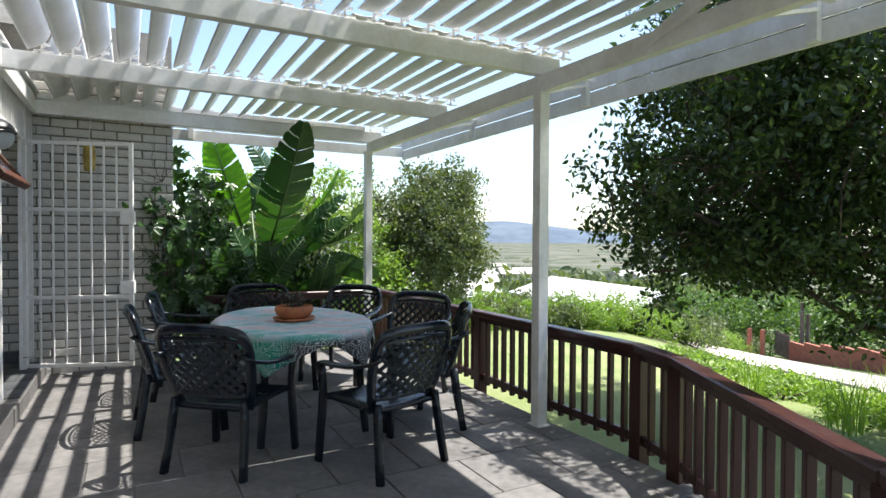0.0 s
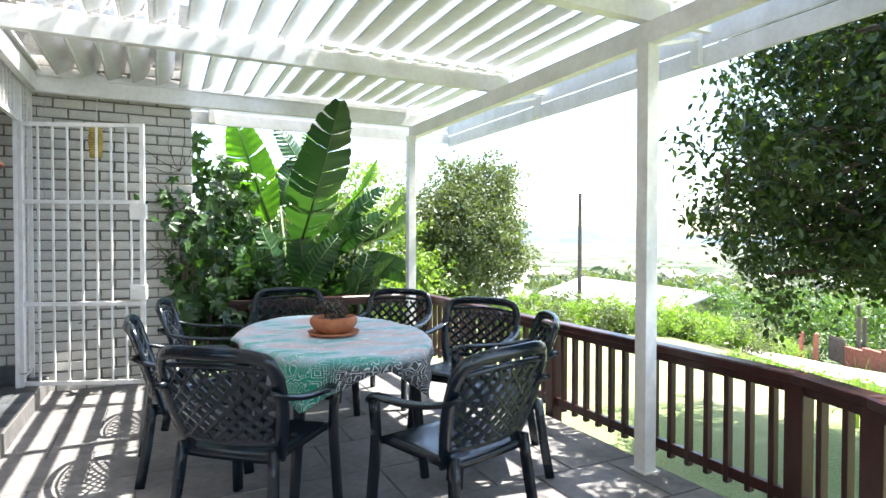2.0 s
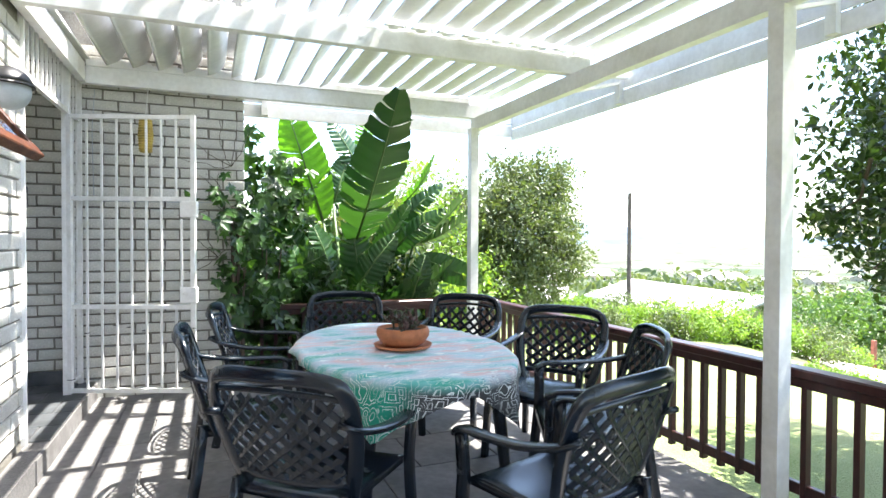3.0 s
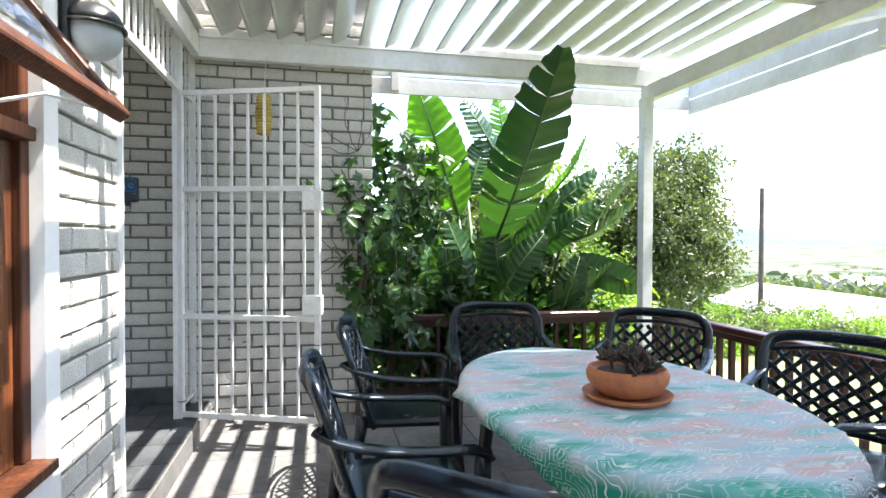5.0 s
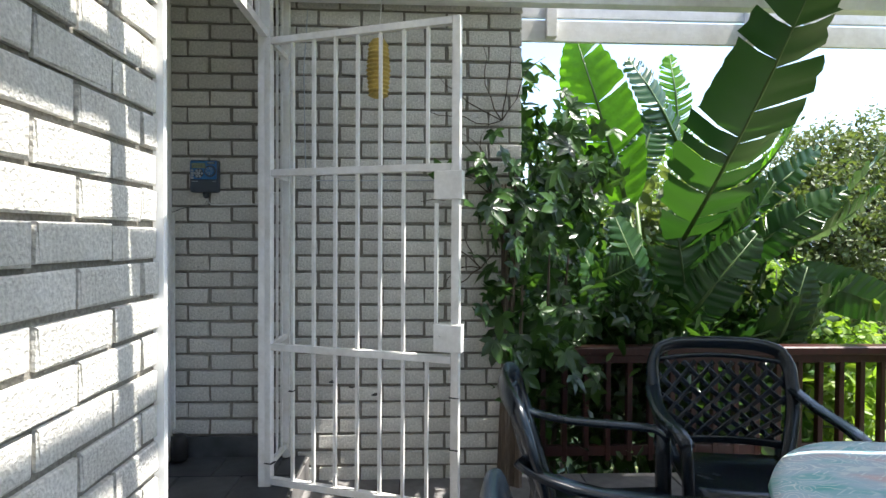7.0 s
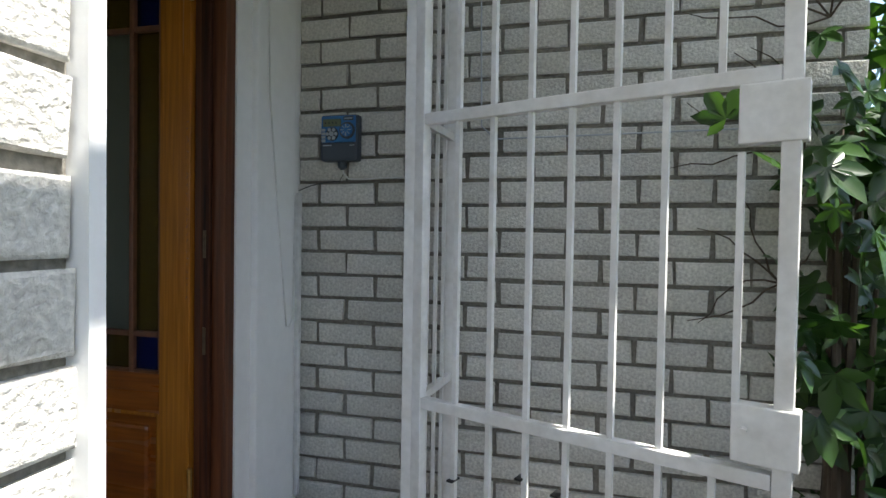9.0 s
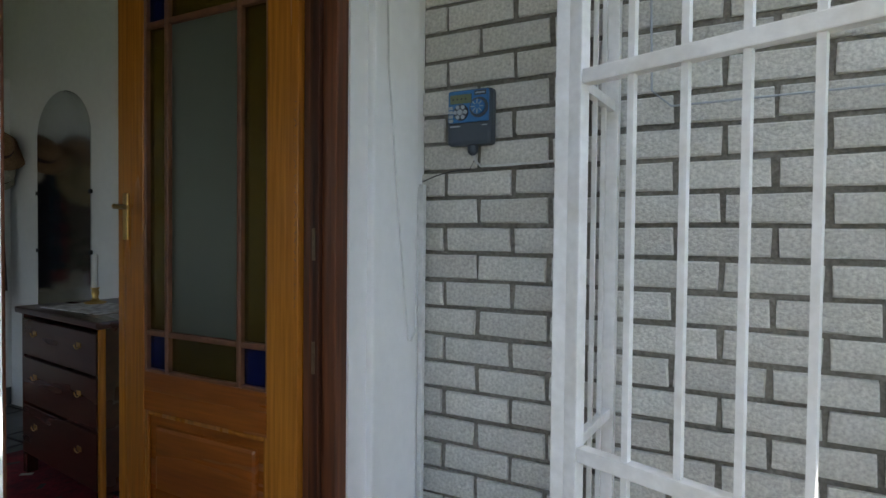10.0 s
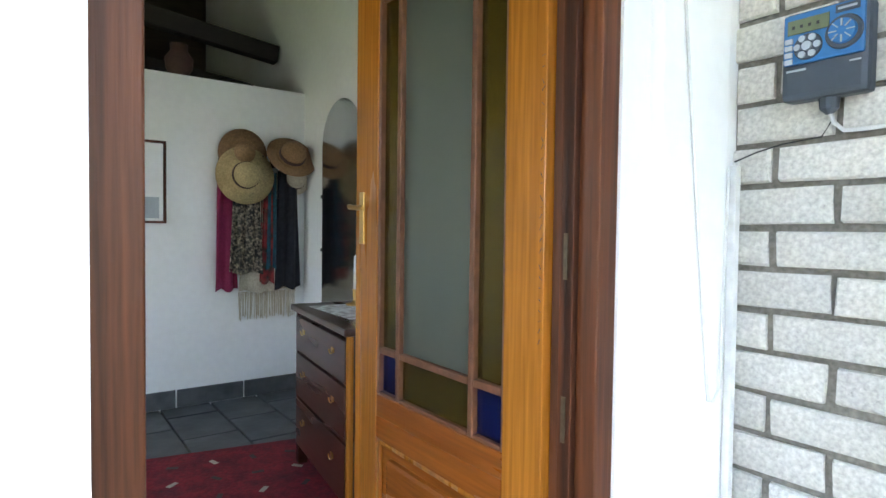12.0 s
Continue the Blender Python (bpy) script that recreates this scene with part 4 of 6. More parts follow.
def front_door():
    """Built along its own -x from the hinge; open at a right angle into the hall."""
    e = empty("front_door", -0.717, 6.83, 0)
    tagged(e, "varnished pine front door with coloured glass panes, standing open", "door")
    W, T, z0, z1 = 0.768, 0.042, 0.155, 2.19
    pl, pr, zb, zt = -0.640, -0.112, 0.826, 2.04
    fr = block(pr + 0.001, 0, z0, 0, T, z1, 0.003)
    part("hinge_stile", fr, M_DOORWOOD, e)
    part("lock_stile", block(-W, 0, z0, pl - 0.001, T, z1, 0.003), M_DOORWOOD, e)
    part("top_rail", block(pl, 0.001, zt, pr, T - 0.001, z1, 0.003), M_DOORPANEL, e)
    part("lock_rail", block(pl, 0.001, 0.70, pr, T - 0.001, zb, 0.003), M_DOORPANEL, e)
    part("bottom_rail", block(pl, 0.001, z0, pr, T - 0.001, 0.30, 0.003), M_DOORPANEL, e)
    bm = block(pl, 0.018, 0.301, pr, T - 0.018, 0.699)
    block(pl + 0.045, 0.005, 0.345, pr - 0.045, T - 0.005, 0.655, 0.013, bm)
    part("raised_panel", bm, M_DOORPANEL, e)
    for bx0, bz0, bx1, bz1 in ((pl, 0.300, pl + 0.014, 0.70), (pr - 0.014, 0.300, pr, 0.70), (pl + 0.015, 0.686, pr - 0.015, 0.70)):
        part("panel_moulding", block(bx0, 0.003, bz0, bx1, 0.017, bz1, 0.005), M_DOORWOOD, e)
    xs = [pl, -0.536, -0.224, pr]
    zs = [zb, 0.950, 1.92, zt]
    for x in xs:
        part("glazing_bar", block(x - 0.009, 0.004, zb, x + 0.009, T - 0.004, zt, 0.004), M_BEAD, e)
    for z in zs:
        for xa, xb in zip(xs, xs[1:]):
            part("glazing_bar", block(xa + 0.01, 0.004, z - 0.009, xb - 0.01, T - 0.004, z + 0.009, 0.004), M_BEAD, e)
    for i in range(3):
        for j in range(3):
            m = M_BLUE if i != 1 and j != 1 else (M_FROST if i == 1 and j == 1 else M_AMBER)
            g = part("pane", block(xs[i] + 0.006, T / 2 - 0.002, zs[j] + 0.006, xs[i + 1] - 0.006, T / 2 + 0.002, zs[j + 1] - 0.006), m, e)
            g.visible_shadow = False
    h = part("door_handle", block(-W + 0.033, -0.007, 1.245, -W + 0.058, -0.0005, 1.395, 0.002), M_BRASS, e, "brass lever on a long plate")
    part("lever", tube([(-W + 0.045, -0.007, 1.35), (-W + 0.045, -0.045, 1.35), (-W + 0.055, -0.05, 1.352), (-W + 0.125, -0.048, 1.345)], [0.008, 0.007, 0.007, 0.005], 8), M_BRASS, h)
    for z in (0.45, 1.99):
        part("hinge", tube([(0.008, -0.004, z), (0.008, -0.004, z + 0.09)], 0.007, 8), M_BRASS, e)
    # faint pencilled notes on the hinge edge
    rng = random.Random(3)
    bm = bmesh.new()
    for k in range(26):
        z = 1.62 - 0.022 * k
        bar((-0.012, -0.0006, z), (-0.004 - rng.random() * 0.004, -0.0006, z + rng.uniform(-0.012, 0.012)), 0.0014, 0.0006, bm=bm)
    part("pencil_marks", bm, M_BLACK, e)
    return e


door_frame()
front_door()


# ---------------------------------------------------------------- window with an open top-hung sash
def window():
    e = empty("window_1", -0.1, 4.0, WZ0)
    e.matrix_world = pose(0, 0, 0)
    tagged(e, "stained timber window with its top sash propped open", "window", kind="structure")
    x0, x1 = -0.12, -0.03
    part("window_sill", block(x0 - 0.06, WY0, WZ0, 0.05, WY1, WZ0 + 0.035, 0.006), M_FRAMEWOOD, e)
    for y0, y1 in ((WY1 - 0.055, WY1 - 0.001), (WY0 + 0.001, WY0 + 0.055), (3.98, 4.04)):
        part("window_frame", block(x0, y0, WZ0 + 0.036, x1, y1, WZ1 - 0.001, 0.005), M_FRAMEWOOD, e)
    part("window_frame", block(x0, WY0 + 0.056, WZ1 - 0.055, x1, WY1 - 0.056, WZ1 - 0.002, 0.005), M_FRAMEWOOD, e)
    part("transom", block(x0, 4.041, 1.60, x1 + 0.045, WY1 - 0.056, 1.645, 0.005), M_FRAMEWOOD, e)
    part("transom", block(x0, WY0 + 0.056, 1.60, x1 + 0.045, 3.979, 1.645, 0.005), M_FRAMEWOOD, e)
    for ya, yb in ((WY0 + 0.058, 3.978), (4.042, WY1 - 0.058)):
        for y0, y1 in ((ya, ya + 0.055), (yb - 0.055, yb)):
            part("lower_sash_stile", block(-0.10, y0, WZ0 + 0.037, -0.055, y1, 1.598, 0.004), M_JAMB, e)
        for z0, z1 in ((WZ0 + 0.037, WZ0 + 0.10), (0.98, 1.02), (1.545, 1.598)):
            part("lower_sash_rail", block(-0.10, ya + 0.056, z0, -0.055, yb - 0.056, z1, 0.004), M_JAMB, e)
        g = part("pane", block(-0.08, ya + 0.05, WZ0 + 0.09, -0.076, yb - 0.05, 1.56), M_CLEAR, e)
        g.visible_shadow = False
    return e


def open_sash(ya, yb):
    """A top-hung sash propped outward."""
    top = Vector((-0.02, 0, 2.06))
    low = Vector((0.275, 0, 1.69))
    e = empty("window_sash", 0, 0, 0)
    tagged(e, "open top-hung timber window sash with clear glass", "window sash")
    n = Vector((low.z - top.z, 0, top.x - low.x)).normalized()
    for y in (ya + 0.028, yb - 0.028):
        part("stile", bar((top.x, y, top.z), (low.x, y, low.z), 0.055, 0.042, bevel=0.004, up=n), M_FRAMEWOOD, e)
    for p, w in ((top, 0.05), (low, 0.06)):
        part("rail", bar((p.x, ya, p.z), (p.x, yb, p.z), w, 0.045, bevel=0.005, up=n), M_FRAMEWOOD, e)
    bm = bmesh.new()
    a, b = top, low
    vs = [bm.verts.new(v) for v in ((a.x, ya + 0.03, a.z), (a.x, yb - 0.03, a.z), (b.x, yb - 0.03, b.z), (b.x, ya + 0.03, b.z))]
    f = bm.faces.new(vs)
    bmesh.ops.solidify(bm, geom=[f], thickness=0.004)
    g = part("pane", bm, M_CLEAR, e)
    g.visible_shadow = False
    part("stay", tube([(-0.03, yb - 0.2, 1.65), (0.14, yb - 0.16, 1.70), (0.27, yb - 0.12, 1.67)], 0.006, 6), M_STEEL, e)


window()
open_sash(4.06, 4.90)


# ---------------------------------------------------------------- trees
def tree(name, x, y, height, trunk_r, blobs, count, leaf, material, label, seed, limbs=9, lean=(0, 0), clump=28):
    """Trunk and limbs reaching into each mass of the crown; leaves fill the masses unevenly."""
    rng = np.random.default_rng(seed)
    z0 = ground_height(x, y)
    e = empty(name, x, y, z0)
    tagged(e, label, "tree" if "tree" in name else "shrub")
    top = Vector((lean[0], lean[1], height))
    bm = tube([(0, 0, -0.1), Vector((lean[0] * 0.3, lean[1] * 0.3, height * 0.3)), Vector((lean[0] * 0.6, lean[1] * 0.6, height * 0.6)), top], [trunk_r * 1.25, trunk_r, trunk_r * 0.7, trunk_r * 0.25], 9)
    part("trunk", bm, M_BARK, e, smooth=True)
    cs, weights = [], []
    for b in blobs:
        cs.append(Vector((b[0] - x, b[1] - y, b[2] - z0)))
        weights.append(b[3] * b[4] * b[5])
    for c in cs[:limbs]:
        st = Vector((lean[0], lean[1], height)) * rng.uniform(0.3, 0.7)
        mid = (st + c) / 2 + Vector(rng.normal(size=3) * 0.15)
        part("limb", tube([st, mid, c], [trunk_r * 0.45, trunk_r * 0.28, trunk_r * 0.08], 7), M_BARK, e, smooth=True)
    pts, twigs = [], bmesh.new()
    total = sum(weights)
    for b, c, w in zip(blobs, cs, weights):
        k = int(count * w / total)
        clumps = max(6, k // clump)
        d = rng.normal(size=(clumps, 3))
        d /= np.linalg.norm(d, axis=1, keepdims=True)
        r = rng.uniform(0.25, 1.0, (clumps, 1)) ** 0.5 * (1 + 0.12 * rng.normal(size=(clumps, 1)))
        cc = np.array(c) + d * r * np.array(b[3:6])
        which = rng.integers(0, clumps, k)
        pts.append(cc[which] + rng.normal(size=(k, 3)) * leaf * 1.9 * (clump / 28) ** 0.4)
        for q in cc[::4]:
            q0 = np.array(c) + (q - np.array(c)) * 0.25 + rng.normal(size=3) * 0.08
            tube([q0, (q0 + q) / 2 + rng.normal(size=3) * 0.06, q], [0.012, 0.008, 0.003], 4, twigs)
    tagged(part("twig_mass", twigs, M_BARK, e), "thin bare twigs inside the crown", kind="stuff")
    leaves("crown", np.vstack(pts), leaf, material, e, rng)
    return e


BIG = [(5.5, 3.6, 2.0, 1.3, 1.2, 1.25), (4.45, 3.95, 1.85, 0.5, 0.45, 0.6), (4.9, 3.9, 1.42, 0.6, 0.6, 0.42), (6.8, 3.2, 2.2, 1.6, 1.5, 1.5), (5.6, 3.3, 3.3, 1.4, 1.4, 0.8), (4.9, 3.6, 2.6, 0.6, 0.7, 0.45),
       (6.4, 4.4, 1.65, 1.2, 1.1, 0.8), (7.6, 2.4, 1.9, 1.4, 1.3, 1.0), (5.6, 2.6, 2.3, 1.0, 0.9, 1.0), (7.0, 4.6, 2.6, 1.3, 1.2, 1.0), (5.7, 3.7, 1.25, 0.8, 0.7, 0.35),
       (4.85, 4.0, 1.08, 0.42, 0.42, 0.34), (5.7, 3.5, 1.15, 0.75, 0.65, 0.32), (6.6, 3.0, 0.80, 0.95, 0.85, 0.45), (7.6, 2.3, 0.95, 1.1, 1.0, 0.60), (5.1, 2.7, 3.2, 0.6, 0.9, 0.5), (5.2, 1.7, 3.3, 0.6, 0.8, 0.6)]
tree("garden_tree", 8.4, 2.1, 3.0, 0.13, BIG, 92000, 0.036, M_LEAF_DARK, "dense dark-leaved garden tree overhanging the railing", 11, limbs=12, lean=(-1.8, 1.1), clump=55)
MIDT = [(7.6, 13.4, 1.5, 1.3, 1.3, 1.3), (8.0, 13.8, 2.5, 1.1, 1.1, 0.9), (7.0, 13.2, 0.4, 1.0, 1.0, 0.9), (8.5, 13.6, 0.8, 0.9, 0.9, 1.1), (6.4, 13.6, 1.8, 0.9, 0.9, 0.9)]
tree("olive_tree", 7.7, 13.6, 2.6, 0.12, MIDT, 40000, 0.05, M_LEAF_MID, "bushy olive-green tree at the edge of the lawn", 12)
BACKT = [(4.6, 13.2, 1.9, 1.2, 1.1, 1.2), (3.6, 13.6, 1.6, 1.2, 1.1, 1.3), (5.4, 13.0, 0.8, 1.1, 1.0, 1.2), (3.2, 13.0, 0.3, 1.4, 1.0, 1.0), (4.6, 12.6, 0.0, 1.6, 0.9, 0.8), (6.0, 12.6, 0.2, 0.9, 0.8, 0.7)]
tree("feathery_tree", 4.4, 13.2, 2.4, 0.10, BACKT, 24000, 0.05, M_LEAF_BRIGHT, "light green feathery tree behind the plants", 13)



# brighter banana green: sun through the leaf from behind, put into the colour
M_BANANA_BACKLIT = mat("backlit_banana_leaf", (0.10, 0.22, 0.030), 0.35, grain=30, vary=0.15, blotch=4, bump=0.1, trans=0.6, stretch=(1, 1, 1))


# ---------------------------------------------------------------- planting behind the terrace
def big_leaf(parent, base, tip, width, arch, seed, tears=7, roll=0.0, skin=None):
    """A paddle leaf with a midrib, torn along its side veins."""
    rng = random.Random(seed)
    base, tip = Vector(base), Vector(tip)
    d = tip - base
    n = 46
    side0 = d.normalized().cross(Vector((0, -1, 0.15))).normalized()
    side = Matrix.Rotation(roll, 3, d.normalized()) @ side0
    up = side.cross(d.normalized())
    cuts = {s: sorted(rng.randrange(4, n - 2) for _ in range(tears)) for s in (-1, 1)}
    bm = bmesh.new()
    rib = [base + d * (i / n) + up * arch * math.sin(math.pi * i / n) for i in range(n + 1)]

    def half(i):
        t = i / n
        return width / 2 * (math.sin(math.pi * min(1, t ** 0.75 * 0.97 + 0.02)) ** 0.55)

    for s in (-1, 1):
        prev, drop = None, 0.0
        for i in range(n + 1):
            w = half(i) * (1 + 0.03 * math.sin(i * 2.1))
            ripple = up * 0.010 * math.sin(i * 1.9 + s)

            def vein(fall, shift):
                lead = d.normalized() * (w * 0.38 + shift)
                return [bm.verts.new(rib[i]), bm.verts.new(rib[i] + side * s * w * 0.5 + lead * 0.4 - up * w * 0.06 + ripple * 0.5),
                        bm.verts.new(rib[i] + side * s * w + lead - up * w * (0.12 + fall) + ripple)]

            row = vein(drop, 0.0)
            if prev:
                for j in range(2):
                    bm.faces.new((prev[j], prev[j + 1], row[j + 1], row[j]))
            if i in cuts[s]:
                drop = rng.uniform(-0.12, 0.25)
                row = vein(drop, rng.uniform(0.01, 0.045))
            prev = row
    lf = part("leaf", bm, skin or M_BANANA, parent, smooth=True)
    bm = tube([rib[0], rib[n // 3], rib[2 * n // 3], rib[n]], [0.016, 0.012, 0.008, 0.003], 6)
    part("midrib", bm, M_STEM, lf, smooth=True)


def wild_banana():
    x0, y0 = 2.4, 8.0
    e = empty("wild_banana", 0, 0, 0)
    tagged(e, "tall wild banana clump with torn paddle leaves behind the railing", "plant")
    specs = [((2.40, 7.85, 1.25), (2.50, 6.62, 2.60), 0.56, 0.05, 0.06, 8), ((2.06, 7.82, 1.50), (1.70, 7.8, 2.60), 0.46, 0.05, -0.25, 3), ((2.60, 8.3, 2.0), (2.22, 8.3, 2.62), 0.32, 0.04, 0.3, 12),
             ((3.0, 8.1, 1.70), (3.40, 8.1, 2.30), 0.22, 0.05, 1.0, 3), ((2.75, 8.0, 1.05), (3.72, 7.7, 1.95), 0.34, 0.10, 1.2, 5), ((2.52, 7.9, 1.1), (2.95, 7.7, 1.68), 0.34, 0.04, 0.9, 5),
             ((3.1, 8.0, 1.25), (3.80, 7.9, 1.66), 0.30, 0.08, 0.9, 14), ((3.1, 7.8, 1.12), (3.78, 7.65, 0.86), 0.30, 0.08, 0.4, 0), ((2.24, 8.2, 1.7), (2.42, 8.3, 2.25), 0.30, 0.03, 0.1, 6),
             ((2.75, 8.6, 1.9), (2.66, 8.6, 2.75), 0.30, 0.04, 0.1, 14), ((1.72, 7.72, 1.0), (2.05, 7.65, 1.16), 0.24, 0.03, 0.3, 2), ((2.6, 7.8, 0.62), (3.45, 7.65, 1.08), 0.34, 0.08, 0.9, 4),
             ((2.2, 7.8, 0.7), (1.95, 7.75, 1.45), 0.34, 0.05, 0.4, 5), ((2.5, 7.85, 0.6), (2.35, 7.8, 1.5), 0.36, 0.05, -0.3, 6), ((2.6, 8.1, 0.9), (3.15, 8.2, 1.75), 0.36, 0.06, 0.2, 9),
             ((2.1, 8.1, 0.8), (1.65, 8.2, 1.55), 0.30, 0.05, -0.2, 5), ((2.9, 7.8, 0.4), (3.3, 7.7, 0.95), 0.28, 0.05, 0.7, 4), ((2.3, 7.75, 0.2), (2.05, 7.65, 0.85), 0.30, 0.04, 0.2, 3),
             ((2.8, 7.9, 1.15), (3.30, 7.55, 1.62), 0.26, 0.10, -0.5, 8), ((2.7, 8.1, 1.35), (3.45, 8.0, 1.95), 0.22, 0.12, 0.1, 10), ((2.85, 8.2, 1.2), (3.62, 8.1, 1.45), 0.26, 0.14, -0.6, 9),
             ((2.35, 7.7, 0.75), (2.75, 7.55, 1.35), 0.30, 0.06, -0.4, 6), ((1.95, 7.75, 0.6), (1.72, 7.7, 1.25), 0.30, 0.05, 0.5, 4), ((2.95, 7.75, 0.55), (3.10, 7.6, 1.15), 0.28, 0.06, -0.2, 5)]
    for k, (b, t, w, arch, roll, tears) in enumerate(specs):
        big_leaf(e, b, t, w, arch, 40 + k, tears, roll, M_BANANA_BACKLIT if k in (1, 3, 9) else None)
        root = Vector((x0 + 0.35 * (b[0] - x0), y0 + 0.3 * (b[1] - y0), -0.4))
        mid = (root + Vector(b)) / 2 + Vector((0.03, 0, 0.1))
        part("leaf_stalk", tube([root, mid, b], [0.035, 0.025, 0.014], 7), M_STEM, e, smooth=True)


wild_banana()


def shrub(name, x, y, z, rx, ry, rz, count, leaf, material, label, seed, category="shrub", face=None, palm=False):
    """A bush: stems from the ground and uneven clumps of leaves."""
    rng = np.random.default_rng(seed)
    g = ground_height(x, y)
    e = empty(name, x, y, g)
    tagged(e, label, category)
    for k in range(4):
        a = 1.6 * k + seed
        part("stem", tube([(0.05 * math.cos(a), 0.05 * math.sin(a), -0.05), (0.3 * rx * math.cos(a), 0.3 * ry * math.sin(a), (z - g) * 0.5), (0.55 * rx * math.cos(a), 0.55 * ry * math.sin(a), z - g)], [0.025, 0.016, 0.006], 6), M_BARK, e)
    clumps = max(8, count // 30)
    d = rng.normal(size=(clumps, 3))
    d /= np.linalg.norm(d, axis=1, keepdims=True)
    r = rng.uniform(0.3, 1.0, (clumps, 1)) ** 0.5 * (1 + 0.15 * rng.normal(size=(clumps, 1)))
    cc = np.array((0, 0, z - g)) + d * r * np.array((rx, ry, rz))
    pts = cc[rng.integers(0, clumps, count)] + rng.normal(size=(count, 3)) * leaf * 1.7
    pts[:, 2] = np.maximum(pts[:, 2], 0.02)
    leaves("foliage", pts, leaf, material, e, rng, face=face, palm=palm)
    return e


shrub("creeper", 1.22, 7.20, 1.15, 0.13, 0.05, 0.85, 110, 0.062, M_LEAF_CREEP, "dark green creeper climbing the corner of the brick wall", 21, "creeper", face=(0.1, -1.0, 0.6), palm=True)
shrub("creeper", 1.47, 7.62, 1.22, 0.28, 0.22, 1.05, 430, 0.068, M_LEAF_CREEP, "thick dark creeper hanging over the wall's corner", 22, "creeper", face=(0.1, -1.0, 0.6), palm=True)
shrub("creeper", 1.19, 7.21, 1.6, 0.07, 0.04, 0.35, 16, 0.06, M_LEAF_CREEP, "thin creeper shoots on the brick wall", 23, "creeper", face=(0.1, -1.0, 0.6), palm=True)
shrub("undergrowth", 1.9, 7.75, 0.45, 0.55, 0.28, 0.62, 2600, 0.06, M_LEAF_CREEP, "dark leafy undergrowth behind the railing", 24)
shrub("undergrowth", 2.75, 7.95, 0.35, 0.6, 0.35, 0.6, 2600, 0.06, M_LEAF_CREEP, "dark leafy undergrowth behind the railing", 25)
shrub("undergrowth", 3.45, 8.0, 0.25, 0.5, 0.4, 0.55, 2000, 0.055, M_LEAF_BRIGHT, "yellow-green shrub at the corner post", 26)
shrub("undergrowth", 1.75, 8.4, 1.0, 0.5, 0.4, 0.9, 2200, 0.07, M_LEAF_CREEP, "dark shrub behind the wild banana", 27)
shrub("undergrowth", 2.7, 9.0, 0.9, 0.8, 0.5, 0.9, 2600, 0.08, M_LEAF_MID, "olive shrub behind the wild banana", 28)
rs = random.Random(9)
def bearing(deg, r):
    """A place in the garden, by compass bearing and distance from the terrace's near end."""
    return 0.9 + r * math.sin(radians(deg)), 0.5 + r * math.cos(radians(deg))


BEDS = [(31, 15, 0.7), (34, 16.5, 0.9), (36.5, 17.5, 0.8), (38.5, 18.5, 0.9), (40.5, 17.8, 0.7), (42.5, 18.5, 0.8), (44.5, 18.8, 0.9), (46.3, 19.6, 0.75), (48.3, 19.5, 0.9),
        (50.0, 21.5, 0.8), (52.2, 22.0, 1.15), (54.3, 25.0, 0.9), (33.0, 20.5, 1.1), (37.0, 22.0, 1.2), (41.0, 23.0, 1.1), (45.5, 24.0, 1.2), (56.0, 30.5, 0.9)]
for k, (deg, dist, r) in enumerate(BEDS):
    x, y = bearing(deg, dist)
    m = (M_LEAF_BRIGHT, M_LEAF_MID, M_LEAF_BRIGHT)[k % 3]
    shrub("garden_shrub", x, y, ground_height(x, y) + r * 0.45, r * rs.uniform(1.0, 1.5), r, r * 0.55, 2600, 0.055, m, "rounded green garden shrub bordering the lawn", 60 + k)
for k, (deg, dist, r) in enumerate([(54.5, 38, 2.3), (58, 39, 2.6), (62, 37, 2.3), (66, 38, 2.8), (70, 36, 2.5), (50.5, 42, 2.2)]):
    x, y = bearing(deg, dist)
    shrub("hedge_bush", x, y, ground_height(x, y) + r * 0.75, r * 1.3, r, r * 0.8, 3200, 0.13, M_LEAF_BUSH, "tall mid-green bush behind the garden wall", 90 + k)


def reed_clump(x, y, r, tall, count, seed):
    """Upright strap leaves fanning from the ground."""
    rng = random.Random(seed)
    g = ground_height(x, y)
    bm = bmesh.new()
    for k in range(count):
        a, q = rng.uniform(0, 6.28), r * math.sqrt(rng.random())
        b = Vector((q * math.cos(a), q * math.sin(a), 0))
        a2, ln, le = rng.uniform(0, 6.28), tall * rng.uniform(0.5, 1.0), rng.uniform(0.1, 0.5)
        dirv = Vector((math.cos(a2), math.sin(a2), 0))
        s = dirv.cross(Vector((0, 0, 1))) * 0.008
        prev = None
        for i in range(5):
            t = i / 4
            p = b + dirv * ln * le * t * t + Vector((0, 0, ln * (t - 0.25 * le * t * t)))
            row = (bm.verts.new(p - s * (1 - 0.9 * t)), bm.verts.new(p + s * (1 - 0.9 * t)))
            if prev:
                bm.faces.new((prev[0], prev[1], row[1], row[0]))
            prev = row
    ob = link("reed_clump", bm, M_LEAF_BRIGHT)
    ob.location = (x, y, g)
    tagged(ob, "bright green clump of strap leaves beside the lawn", "plant", "strap-leaved clumps")


